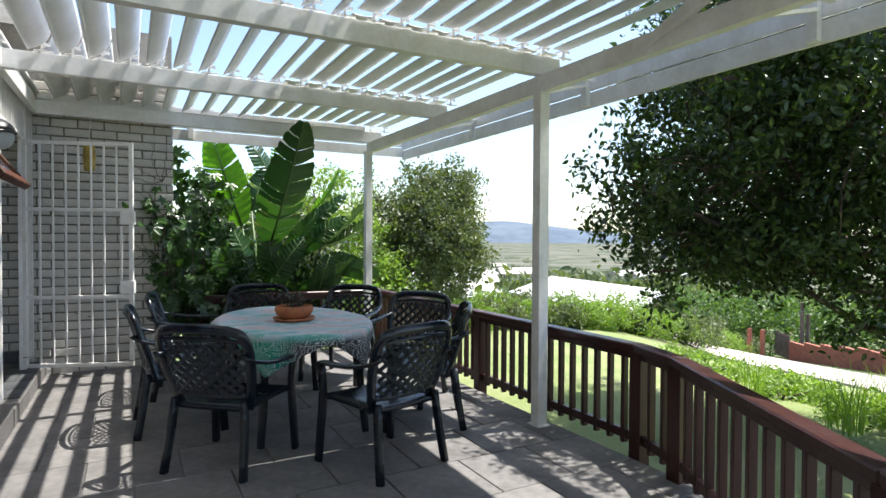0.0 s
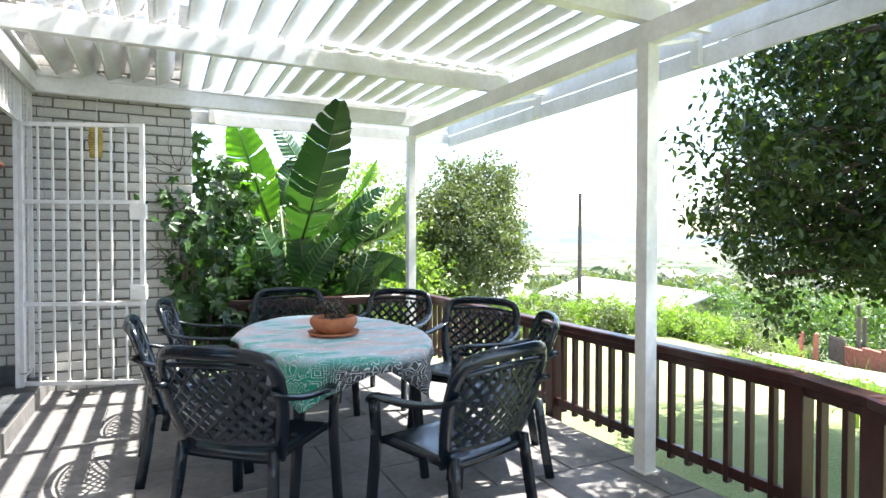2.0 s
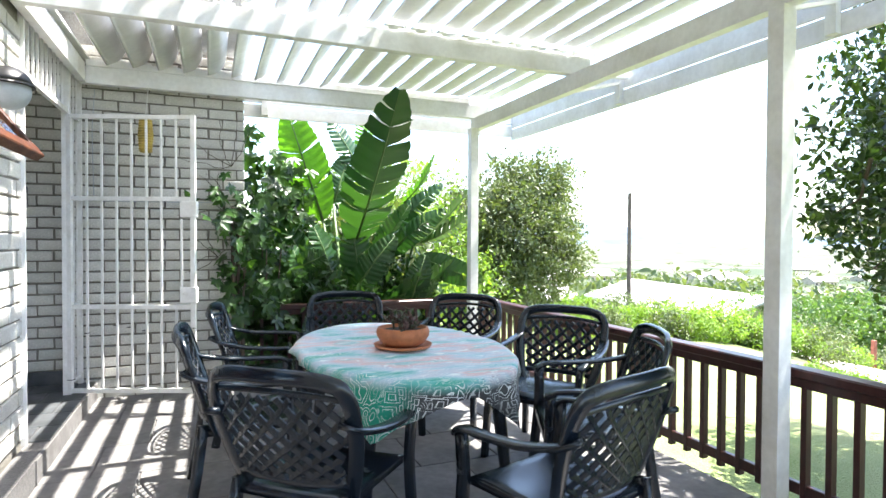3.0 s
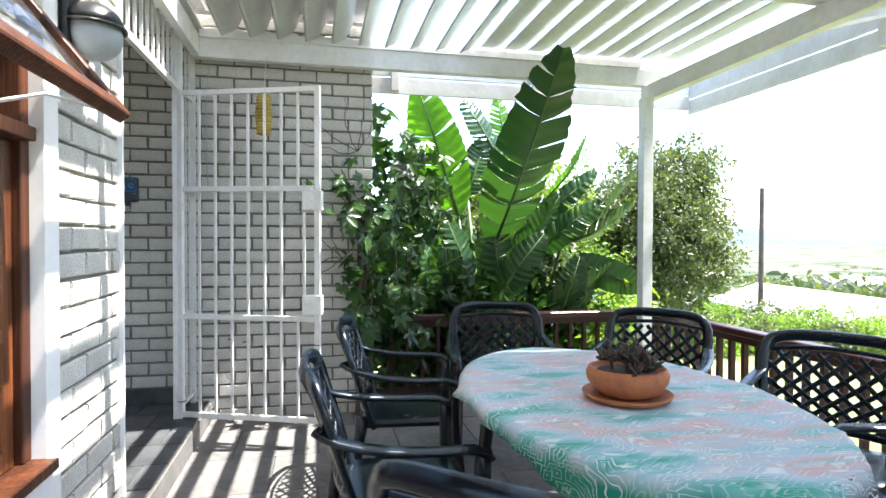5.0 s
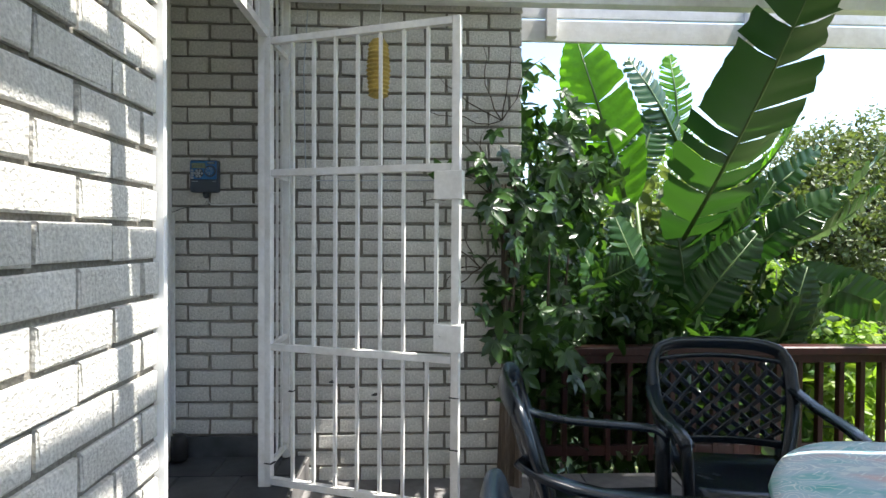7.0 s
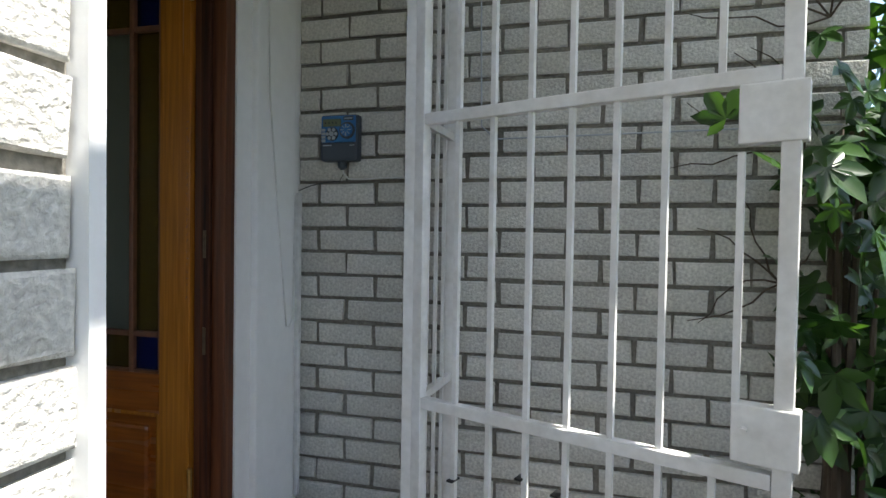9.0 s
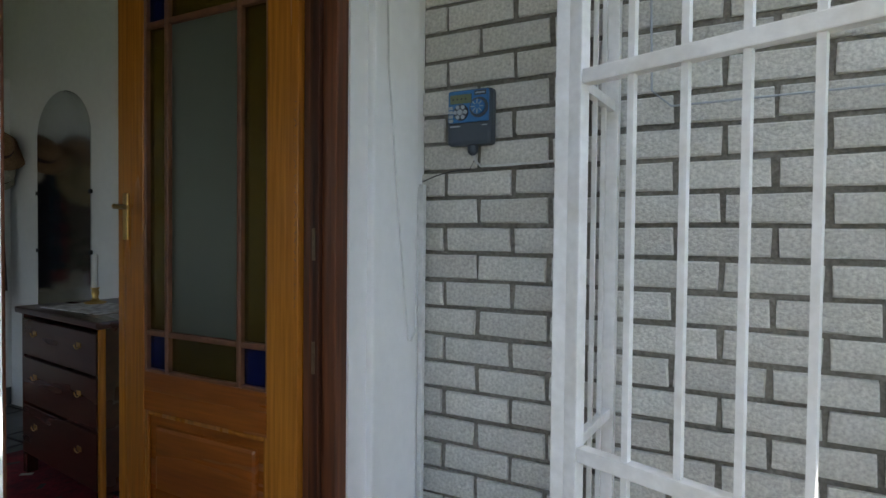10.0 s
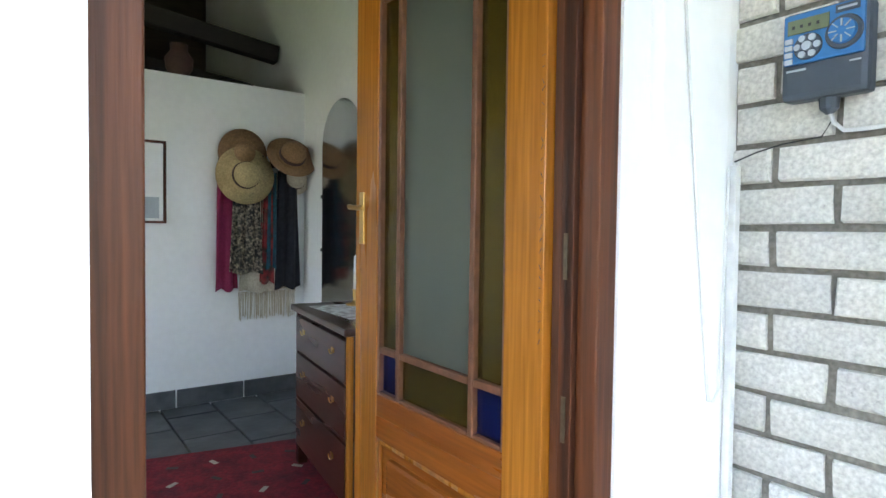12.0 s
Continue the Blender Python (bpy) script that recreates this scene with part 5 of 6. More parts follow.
for k, (x, y, r) in enumerate([(6.9, 2.6, 0.25), (7.6, 3.0, 0.3), (6.6, 3.3, 0.15), (8.3, 3.9, 0.25), (7.2, 4.6, 0.15)]):
    reed_clump(x, y, r, 0.75, 45, 80 + k)
for k, (x, y) in enumerate([(7.4, 2.6), (8.0, 3.3), (8.6, 4.2), (9.2, 5.2), (9.9, 6.3), (10.7, 7.6), (6.8, 2.0), (11.5, 9.0), (7.5, 3.6), (8.3, 4.9)]):
    shrub("ground_cover", x, y, ground_height(x, y) + 0.12, 0.5, 0.55, 0.14, 900, 0.035, M_LEAF_BRIGHT, "low grey-green ground cover along the path", 100 + k)

# pale path across the garden
M_POLE = mat("weathered_pole", (0.13, 0.10, 0.08), 0.9, grain=8, vary=0.3, blotch=2, bump=0.2)
M_PATH = mat("pale_concrete", (0.50, 0.46, 0.40), 0.9, grain=25, vary=0.15, blotch=1.5, bump=0.2, second=(0.29, 0.25, 0.20))
line = [Vector(bearing(d, r)) for d, r in ((44, 60), (49, 36), (52, 28), (56, 24), (60.5, 20), (66, 17.5), (76, 14), (90, 13))]
verts, faces = [], []
steps = 48
for i in range(steps + 1):
    f = i / steps * (len(line) - 1)
    k = min(int(f), len(line) - 2)
    u = f - k
    p0, p1, p2, p3 = line[max(k - 1, 0)], line[k], line[k + 1], line[min(k + 2, len(line) - 1)]
    p = 0.5 * ((2 * p1) + (p2 - p0) * u + (2 * p0 - 5 * p1 + 4 * p2 - p3) * u * u + (3 * p1 - p0 - 3 * p2 + p3) * u ** 3)
    q = (p2 - p1).normalized()
    s = Vector((-q.y, q.x)) * 2.3
    for e in (-1, 1):
        v = p + s * e
        verts.append((v.x, v.y, ground_height(v.x, v.y) + 0.05))
    for e in (-1, 1):
        v = p + s * e
        verts.append((v.x, v.y, ground_height(v.x, v.y) - 0.1))
for i in range(steps):
    a = 4 * i
    faces += [(a, a + 1, a + 5, a + 4), (a, a + 4, a + 6, a + 2), (a + 1, a + 3, a + 7, a + 5)]
tagged(raw("path", verts, faces, M_PATH), "pale concrete garden path", "path", kind="structure")

# low red brick garden wall, two timber posts and a small metal gate
M_REDBRICK = mat("red_brick", (0.30, 0.10, 0.06), 0.85, grain=30, vary=0.25, blotch=6, bump=0.3, second=(0.22, 0.08, 0.05))
gw = empty("garden_wall", 0, 0, 0)
tagged(gw, "low red brick garden wall beyond the drive", "wall")
foot = [Vector(bearing(d, r)) for d, r in ((59.8, 30), (64.6, 26.5), (71, 23), (80, 20.5))]
for a, b in zip(foot, foot[1:]):
    k = max(1, round((b - a).length / 1.2))
    for i in range(k):
        p, q = a.lerp(b, i / k), a.lerp(b, (i + 1) / k)
        z = min(ground_height(p.x, p.y), ground_height(q.x, q.y))
        part("wall_panel", bar((p.x, p.y, z + 0.33), (q.x, q.y, z + 0.33), 0.15, 0.95), M_REDBRICK, gw)
        part("coping", bar((p.x, p.y, z + 0.835), (q.x, q.y, z + 0.835), 0.2, 0.05), M_REDBRICK, gw)
for deg, dist in ((56.7, 29.5), (57.7, 29.2)):
    x, y = bearing(deg, dist)
    z = ground_height(x, y)
    tagged(link("timber_post", block(x - 0.075, y - 0.075, z - 0.1, x + 0.075, y + 0.075, z + 1.25, 0.01), M_REDBRICK), "red-brown painted post standing by the drive", "post", "painted posts")
fg = empty("garden_gate", 0, 0, 0)
tagged(fg, "small grey metal gate of upright bars beside the wall", "gate")
ga, gb = Vector(bearing(58.7, 31.5)), Vector(bearing(59.7, 30.1))
gz = ground_height(gb.x, gb.y)
for z in (0.15, 1.0):
    part("rail", bar((ga.x, ga.y, gz + z), (gb.x, gb.y, gz + z), 0.04, 0.04), M_POLE, fg)
for i in range(13):
    p = ga.lerp(gb, i / 12)
    part("bar", bar((p.x, p.y, gz + 0.02), (p.x, p.y, gz + 1.1), 0.05), M_POLE, fg)
for deg, dist, tall in ((60.6, 31.0, 2.7), (61.0, 31.3, 2.2)):
    x, y = bearing(deg, dist)
    z = ground_height(x, y)
    tagged(link("grey_post", tube([(x, y, z - 0.2), (x, y, z + tall)], [0.10, 0.085], 8), M_POLE), "tall weathered grey post behind the garden wall", "post", "grey posts")


# ---------------------------------------------------------------- the valley
M_ROOF = mat("pale_roof_sheet", (0.62, 0.61, 0.59), 0.6, grain=3, vary=0.08, blotch=0.4, bump=0.1)
M_FARWALL = mat("cream_house_wall", (0.55, 0.47, 0.36), 0.85, grain=5, vary=0.1, blotch=0.5, bump=0.0)
M_DARKGLASS = mat("dark_window", (0.03, 0.035, 0.04), 0.15, grain=5, vary=0.1, bump=0.0)
# the ridge's blue-grey is distance haze put into its colour
M_HILL = mat("haze_tinted_hill", (0.11, 0.14, 0.18), 1.0, grain=0.01, vary=0.15, blotch=0.003, bump=0.0, second=(0.135, 0.165, 0.20), spec=0.0)


def house(x, y, rz, length, depth, wall_h, ridge_h, label, floor_z):
    e = empty("house", x, y, floor_z, rz)
    tagged(e, label, "house")
    part("wall", block(-length / 2, -depth / 2, 0, length / 2, depth / 2, wall_h), M_FARWALL, e)
    bm = bmesh.new()
    o = 0.6
    pts = [(-length / 2 - o, -depth / 2 - o, wall_h - 0.1), (length / 2 + o, -depth / 2 - o, wall_h - 0.1), (length / 2 + o, 0, wall_h + ridge_h), (-length / 2 - o, 0, wall_h + ridge_h),
           (-length / 2 - o, depth / 2 + o, wall_h - 0.1), (length / 2 + o, depth / 2 + o, wall_h - 0.1)]
    v0 = [bm.verts.new(p) for p in pts]
    v1 = [bm.verts.new((p[0], p[1], p[2] + 0.15)) for p in pts]
    for f in ((0, 1, 2, 3), (3, 2, 5, 4)):
        bm.faces.new([v1[i] for i in f])
        bm.faces.new([v0[i] for i in reversed(f)])
    for a, b in ((0, 1), (1, 2), (2, 5), (5, 4), (4, 3), (3, 0)):
        bm.faces.new((v0[a], v0[b], v1[b], v1[a]))
    bmesh.ops.recalc_face_normals(bm, faces=bm.faces[:])
    part("roof", bm, M_ROOF, e, "pale sheet roof")
    for sx in (-1, 1):
        bm = bmesh.new()
        vs = [bm.verts.new((sx * length / 2, yy, zz)) for yy, zz in ((-depth / 2, wall_h), (depth / 2, wall_h), (0, wall_h + ridge_h - 0.1))]
        bm.faces.new(vs)
        part("gable", bm, M_FARWALL, e)
    k = max(2, int(length / 2.4))
    for i in range(k):
        wx = -length / 2 + length * (i + 0.5) / k
        w = part("window", block(wx - 0.5, -depth / 2 - 0.05, 0.9, wx + 0.5, -depth / 2 + 0.05, 2.1), M_DARKGLASS, e)
        part("window_frame", block(wx - 0.56, -depth / 2 - 0.03, 0.82, wx + 0.56, -depth / 2 + 0.02, 0.9), M_WHITE, w)


house(35.2, 35.8, -99.2, 15.7, 8.0, 2.4, 1.3, "neighbouring house with a wide pale sheet roof", -6.1)
house(32.0, 56.0, -20, 9.0, 7.0, 2.8, 2.6, "small white-roofed house further down the slope", -7.6)
rs = random.Random(31)
for k in range(22):
    r, a = rs.uniform(140, 700), rs.uniform(0.4, 1.1)
    x, y = r * math.sin(a), r * math.cos(a)
    house(x, y, rs.uniform(-60, 60), rs.uniform(9, 18), rs.uniform(7, 10), 3, 2.2, "distant pale-roofed farm house in the valley", ground_height(x, y) - 0.5)

pz = ground_height(26.0, 31.8)
bm = tube([(26.0, 31.8, pz - 0.3), (26.0, 31.8, 4.3)], [0.16, 0.12], 10)
tagged(link("utility_pole", bm, M_POLE), "weathered timber utility pole on the slope", "pole")

rng = np.random.default_rng(77)
pts = []
for k in range(260):
    r, a = 60 + 800 * rng.random() ** 1.6, rng.uniform(0.15, 1.35)
    x, y = r * math.sin(a), r * math.cos(a)
    s = rng.uniform(1.2, 3.2)
    g = ground_height(x, y)
    m = 90
    pts.append(np.array((x, y, g + s * 0.7)) + rng.normal(size=(m, 3)) * np.array((s * 1.2, s * 1.2, s * 0.45)))
far = leaves("valley_trees", np.vstack(pts), 0.75, M_LEAF_MID, None, rng)
tagged(far, "scattered dark trees across the valley fields", "trees", kind="stuff")

# the ridge across the valley
verts, faces = [], []
n = 160
for i in range(n + 1):
    a = radians(-60 + 210 * i / n)
    deg = math.degrees(a)
    h = 40 + 70 * max(0, noise.noise((i * 0.06, 3.1, 0))) + 90 * math.exp(-((deg - 33) / 7.0) ** 2) + 12 * noise.noise((i * 0.35, 1.0, 0))
    for r, z in ((3600, -30), (3900, h * 0.6 - 12), (4200, h - 22), (4500, -40)):
        verts.append((r * math.sin(a), r * math.cos(a), z))
for i in range(n):
    for j in range(3):
        p = 4 * i + j
        faces.append((p, p + 4, p + 5, p + 1))
tagged(raw("backdrop", verts, faces, M_HILL, smooth=True), "ridge across the valley, coloured blue-grey for haze", "hills", kind="structure")



# ---------------------------------------------------------------- things on the porch walls
M_CTRLBLUE = mat("blue_plastic", (0.03, 0.17, 0.42), 0.4, grain=80, vary=0.06, bump=0.02)
M_CTRLDARK = mat("slate_plastic", (0.05, 0.065, 0.085), 0.45, grain=80, vary=0.06, bump=0.02)
M_GREY = mat("grey_plastic", (0.42, 0.46, 0.50), 0.45, grain=80, vary=0.05, bump=0.02)
M_LCD = mat("lcd_glass", (0.17, 0.20, 0.12), 0.15, grain=80, vary=0.05, bump=0.0)
M_CABLE = mat("white_cable", (0.70, 0.70, 0.68), 0.5, grain=40, vary=0.1, bump=0.0)


def controller():
    x0, x1, z0, z1, y = -0.485, -0.338, 1.545, 1.715, 7.286
    e = empty("irrigation_controller", 0, 0, 0)
    tagged(e, "blue and grey irrigation controller fixed to the brick wall", "controller")
    part("housing", block(x0, y - 0.045, z0, x1, y, z1, 0.012), M_CTRLDARK, e)
    f = part("face_panel", block(x0 + 0.006, y - 0.052, z0 + 0.068, x1 - 0.006, y - 0.044, z1 - 0.006, 0.005), M_CTRLBLUE, e, "blue front panel")
    yf = y - 0.052
    part("display", block(x0 + 0.014, yf - 0.002, z1 - 0.045, x0 + 0.085, yf + 0.002, z1 - 0.018), M_LCD, f)
    for k in range(4):
        part("display_bar", block(x0 + 0.022 + 0.014 * k, yf - 0.0026, z1 - 0.035, x0 + 0.027 + 0.014 * k, yf - 0.0021, z1 - 0.029), M_BLACK, f)
    dial_z, dial_x = z1 - 0.060, x1 - 0.038

    def disc(cx, cz, r, t, y_out):
        bm = bmesh.new()
        bmesh.ops.create_cone(bm, cap_ends=True, segments=28, radius1=r, radius2=r * 0.93, depth=t, matrix=Matrix.Translation((cx, y_out - t / 2, cz)) @ Matrix.Rotation(math.pi / 2, 4, "X"))
        return bm

    part("dial_ring", disc(dial_x, dial_z, 0.031, 0.004, yf), M_CTRLDARK, f)
    part("dial", disc(dial_x, dial_z, 0.023, 0.010, yf - 0.002), M_CTRLBLUE, f)
    for k in range(8):
        a = k * math.pi / 4
        part("dial_rib", bar((dial_x + 0.008 * math.cos(a), yf - 0.0125, dial_z + 0.008 * math.sin(a)), (dial_x + 0.021 * math.cos(a), yf - 0.0125, dial_z + 0.021 * math.sin(a)), 0.003, 0.002), M_GREY, f)
    part("button_pad", disc(x0 + 0.050, z1 - 0.072, 0.025, 0.004, yf), M_CTRLDARK, f)
    for k in range(6):
        a = k * math.pi / 3
        part("button", disc(x0 + 0.050 + 0.017 * math.cos(a), z1 - 0.072 + 0.017 * math.sin(a), 0.0065, 0.004, yf - 0.003), M_GREY, f)
    part("middle_button", disc(x0 + 0.050, z1 - 0.072, 0.009, 0.009, yf), M_GREY, f)
    for k in range(4):
        part("button", block(x0 + 0.010, yf - 0.004, z1 - 0.062 - 0.013 * k, x0 + 0.024, yf, z1 - 0.052 - 0.013 * k, 0.001), M_GREY, f)
    part("maker_plate", block(x1 - 0.052, yf - 0.002, z1 - 0.024, x1 - 0.014, yf, z1 - 0.010), M_CTRLDARK, f)
    part("maker_mark", block(x1 - 0.048, yf - 0.003, z1 - 0.019, x1 - 0.018, yf - 0.0021, z1 - 0.015), M_GREY, f)
    part("maker_mark", block(x0 + 0.010, y - 0.0465, z0 + 0.056, x0 + 0.045, y - 0.0452, z0 + 0.060), M_GREY, e)
    part("maker_mark", block(x1 - 0.030, y - 0.0465, z0 + 0.056, x1 - 0.012, y - 0.0452, z0 + 0.059), M_GREY, e)
    part("cable_gland", lathe([(0.006, -0.03), (0.016, -0.02), (0.018, 0.0)], 12, at=(x0 + 0.078, y - 0.022, z0)), M_CTRLDARK, e)
    part("cable", tube([(x0 + 0.078, y - 0.022, z0 - 0.02), (x0 + 0.085, y - 0.02, z0 - 0.045), (x0 + 0.10, y - 0.012, z0 - 0.062), (x0 + 0.135, y - 0.004, z0 - 0.062), (x0 + 0.40, y - 0.003, z0 - 0.055)], 0.004, 6), M_CABLE, e)
    part("thin_wire", tube([(x0 + 0.075, y - 0.02, z0 - 0.02), (x0 + 0.08, y - 0.012, z0 - 0.04), (x0 + 0.06, y - 0.005, z0 - 0.068), (x0 - 0.01, y - 0.004, z0 - 0.074), (x0 - 0.06, y - 0.004, z0 - 0.085), (x0 - 0.095, y - 0.03, z0 - 0.105)], 0.0018, 5), M_BLACK, e)


controller()

tr = empty("cable_trunking", 0, 0, 0)
tagged(tr, "white cable trunking and loose wire beside the door", "cable")
part("trunking", block(-0.578, 7.23, 0.30, -0.562, 7.25, 1.43, 0.002), M_CABLE, tr)
part("loose_wire", tube([(-0.572, 7.02, 2.45), (-0.570, 7.04, 1.75), (-0.570, 7.12, 1.2), (-0.570, 7.16, 0.945), (-0.570, 7.18, 0.94), (-0.570, 7.20, 0.97), (-0.570, 7.215, 1.42)], 0.003, 5), M_CABLE, tr)


def bulkhead_lamp():
    e = empty("bulkhead_lamp", 0, 0, 0)
    tagged(e, "black hooded bulkhead lamp with a frosted globe on the brick pier", "wall lamp")
    c = Vector((0.055, 5.255, 2.05))
    part("backplate", block(0.006, c.y - 0.10, c.z - 0.11, 0.035, c.y + 0.10, c.z + 0.11, 0.012), M_BLACK, e)
    bm = bmesh.new()
    bmesh.ops.create_uvsphere(bm, u_segments=24, v_segments=14, radius=0.092, matrix=Matrix.Translation(c + Vector((0.03, 0, -0.02))))
    part("globe", bm, M_GREY, e, "frosted glass globe", smooth=True)
    bm = bmesh.new()
    bmesh.ops.create_uvsphere(bm, u_segments=24, v_segments=14, radius=0.108, matrix=Matrix.Translation(c + Vector((0.025, 0, -0.01))))
    bmesh.ops.delete(bm, geom=[v for v in bm.verts if v.co.z < c.z + 0.012], context="VERTS")
    bmesh.ops.solidify(bm, geom=bm.faces[:], thickness=0.006)
    part("hood", bm, M_BLACK, e, smooth=True)
    part("rim", tube([c + Vector((0.025 + 0.106 * math.cos(a), 0.106 * math.sin(a), 0.006)) for a in np.linspace(0, 2 * math.pi, 25)], 0.007, 6), M_BLACK, e)


bulkhead_lamp()


def feeder():
    e = empty("hanging_feeder", 0, 0, 0)
    tagged(e, "yellow ribbed insect trap hanging on a cord under the beam", "hanging trap")
    m = mat("straw_yellow", (0.55, 0.40, 0.10), 0.6, grain=60, vary=0.2, blotch=8, bump=0.1)
    cx, cy = 0.515, 6.98
    prof = [(0.001, 1.985), (0.03, 1.99)]
    for k in range(13):
        z = 2.0 + 0.02 * k
        r = 0.060 - 0.010 * abs(k - 6) / 6
        prof += [(r, z), (r - 0.008, z + 0.010)]
    prof += [(0.03, 2.268), (0.001, 2.272)]
    part("body", lathe(prof, 20, at=(cx, cy, 0)), m, e)
    part("cord", tube([(cx, cy, 2.27), (cx + 0.01, cy + 0.12, 2.55)], 0.003, 5), M_CABLE, e)


feeder()

# wire on the back wall and loose cord down the corner
w = empty("wall_wire", 0, 0, 0)
tagged(w, "thin wire stapled along the brick wall", "wire")
part("wire", tube([(0.12, 7.275, 2.52), (0.10, 7.275, 2.2), (0.105, 7.275, 1.9), (0.11, 7.275, 1.66), (0.16, 7.275, 1.615), (0.55, 7.275, 1.62), (1.2, 7.275, 1.63)], 0.003, 5), M_GREY, w)

# dark tile skirting along the porch wall
sk = tagged(link("baseboard", block(-0.598, 7.262, SLAB, -0.03, 7.284, SLAB + 0.11, 0.002), M_SLATE), "dark slate tile skirting on the porch wall", "skirting", kind="structure")
tagged(link("step_riser", block(0.1205, 5.5, 0.001, 0.128, 7.28, SLAB - 0.012, 0.001), M_FLOOR), "grey slate riser of the porch step", "step", kind="structure")


# ---------------------------------------------------------------- the hall
M_MAHOG = mat("mahogany", (0.062, 0.018, 0.010), 0.28, grain=40, vary=0.25, blotch=4, bump=0.05, second=(0.036, 0.011, 0.007), stretch=(0.15, 1, 1))
M_CREAM = mat("cream_wool", (0.55, 0.49, 0.38), 0.95, grain=80, vary=0.2, bump=0.4)
M_STRAW = mat("straw", (0.52, 0.40, 0.20), 0.85, grain=90, vary=0.25, bump=0.4, second=(0.42, 0.30, 0.14))
M_STRAW2 = mat("tan_straw", (0.30, 0.17, 0.08), 0.85, grain=90, vary=0.25, bump=0.4)
M_BAND = mat("dark_ribbon", (0.06, 0.025, 0.02), 0.7, grain=60, vary=0.2)
M_MAROON = mat("magenta_wool", (0.22, 0.015, 0.06), 0.95, grain=70, vary=0.2, bump=0.3)
M_PRINT = mat("speckled_scarf", (0.03, 0.028, 0.025), 0.9, grain=70, vary=0.9, blotch=45, bump=0.2, second=(0.34, 0.28, 0.20))
M_TEAL = mat("teal_scarf", (0.015, 0.085, 0.12), 0.9, grain=40, vary=0.4, blotch=14, bump=0.2, second=(0.03, 0.05, 0.08))
M_NAVY = mat("black_cloth", (0.012, 0.013, 0.02), 0.9, grain=40, vary=0.3, bump=0.2)
M_TARTAN = mat("red_check_scarf", (0.25, 0.03, 0.03), 0.9, grain=30, vary=0.4, blotch=20, bump=0.2, second=(0.03, 0.05, 0.04))
M_LACE = mat("white_lace", (0.70, 0.70, 0.68), 0.9, grain=60, vary=0.3, blotch=30, bump=0.2, second=(0.25, 0.22, 0.2))
M_RUG = mat("red_patterned_rug", (0.22, 0.009, 0.016), 0.95, grain=60, vary=0.35, blotch=9, bump=0.4, second=(0.11, 0.008, 0.014))
M_WAX = mat("white_wax", (0.80, 0.78, 0.72), 0.4, grain=20, vary=0.03, bump=0.0)


def chest():
    p0, p1 = Vector((-1.84, 6.99)), Vector((-2.60, 7.09))
    rz = math.degrees(math.atan2(p0.y - p1.y, p0.x - p1.x))
    e = empty("chest_of_drawers", p1.x, p1.y, 0.15, rz)
    tagged(e, "mahogany chest of three drawers against the hall wall", "chest of drawers")
    W, D, H = (p0 - p1).length, 0.44, 0.775
    part("top", block(-0.02, -0.025, H - 0.028, W + 0.02, D, H, 0.008), M_MAHOG, e)
    part("side_panel", block(0, 0.0, 0.10, 0.02, D - 0.01, H - 0.029), M_MAHOG, e)
    part("side_panel", block(W - 0.02, 0.0, 0.10, W, D - 0.01, H - 0.029), M_MAHOG, e)
    part("back_panel", block(0.021, D - 0.03, 0.10, W - 0.021, D - 0.01, H - 0.03), M_MAHOG, e)
    for x in (0.0, W - 0.045):
        for y in (0.0, D - 0.055):
            part("leg", block(x, y, 0, x + 0.045, y + 0.045, 0.099, 0.004), M_MAHOG, e)
    # orange strip added for the light caught along the right front edge
    part("lit_edge_strip", tube([(W - 0.005, 0.004, 0.02), (W - 0.005, 0.004, H - 0.03)], 0.014, 10), M_DOORWOOD, e)
    z = 0.11
    for h in (0.235, 0.215, 0.175):
        dr = part("drawer", block(0.024, -0.008, z, W - 0.024, 0.02, z + h - 0.012, 0.004), M_MAHOG, e)
        for x in (W * 0.22, W * 0.78):
            hn = part("handle", block(x - 0.018, -0.012, z + h * 0.55, x + 0.018, -0.0085, z + h * 0.55 + 0.02, 0.002), M_BRASS, dr)
            tube_pts = [(x + 0.022 * math.cos(a), -0.018, z + h * 0.55 + 0.012 - 0.016 * math.sin(a)) for a in np.linspace(0.1, 3.04, 9)]
            me = tube(tube_pts, 0.0028, 6)
            part("drop_ring", me, M_BRASS, e)
        z += h
    top = 0.15 + H
    f = Matrix.Rotation(radians(rz), 3, "Z")
    at = lambda u, v: Vector((p1.x, p1.y, 0)) + f @ Vector((u, v, 0))
    c = at(0.33, 0.18)
    bm = block(-0.22, -0.13, 0, 0.22, 0.13, 0.003)
    lace = link("lace_runner", bm, M_LACE)
    lace.matrix_world = pose(c.x, c.y, top, 0, 0, rz + 6)
    tagged(lace, "white lace runner on the chest of drawers", "runner")
    c = at(0.17, 0.24)
    cs = empty("candlestick", c.x, c.y, top + 0.003)
    tagged(cs, "brass candlestick with a white candle on the chest", "candlestick")
    part("holder", lathe([(0.045, 0), (0.05, 0.008), (0.02, 0.015), (0.012, 0.03), (0.018, 0.05), (0.014, 0.065), (0.022, 0.075), (0.0005, 0.076)], 18), M_BRASS, cs, smooth=True)
    part("candle", lathe([(0.013, 0.07), (0.0125, 0.23), (0.004, 0.238), (0.0005, 0.239)], 14), M_WAX, cs, smooth=True)


chest()


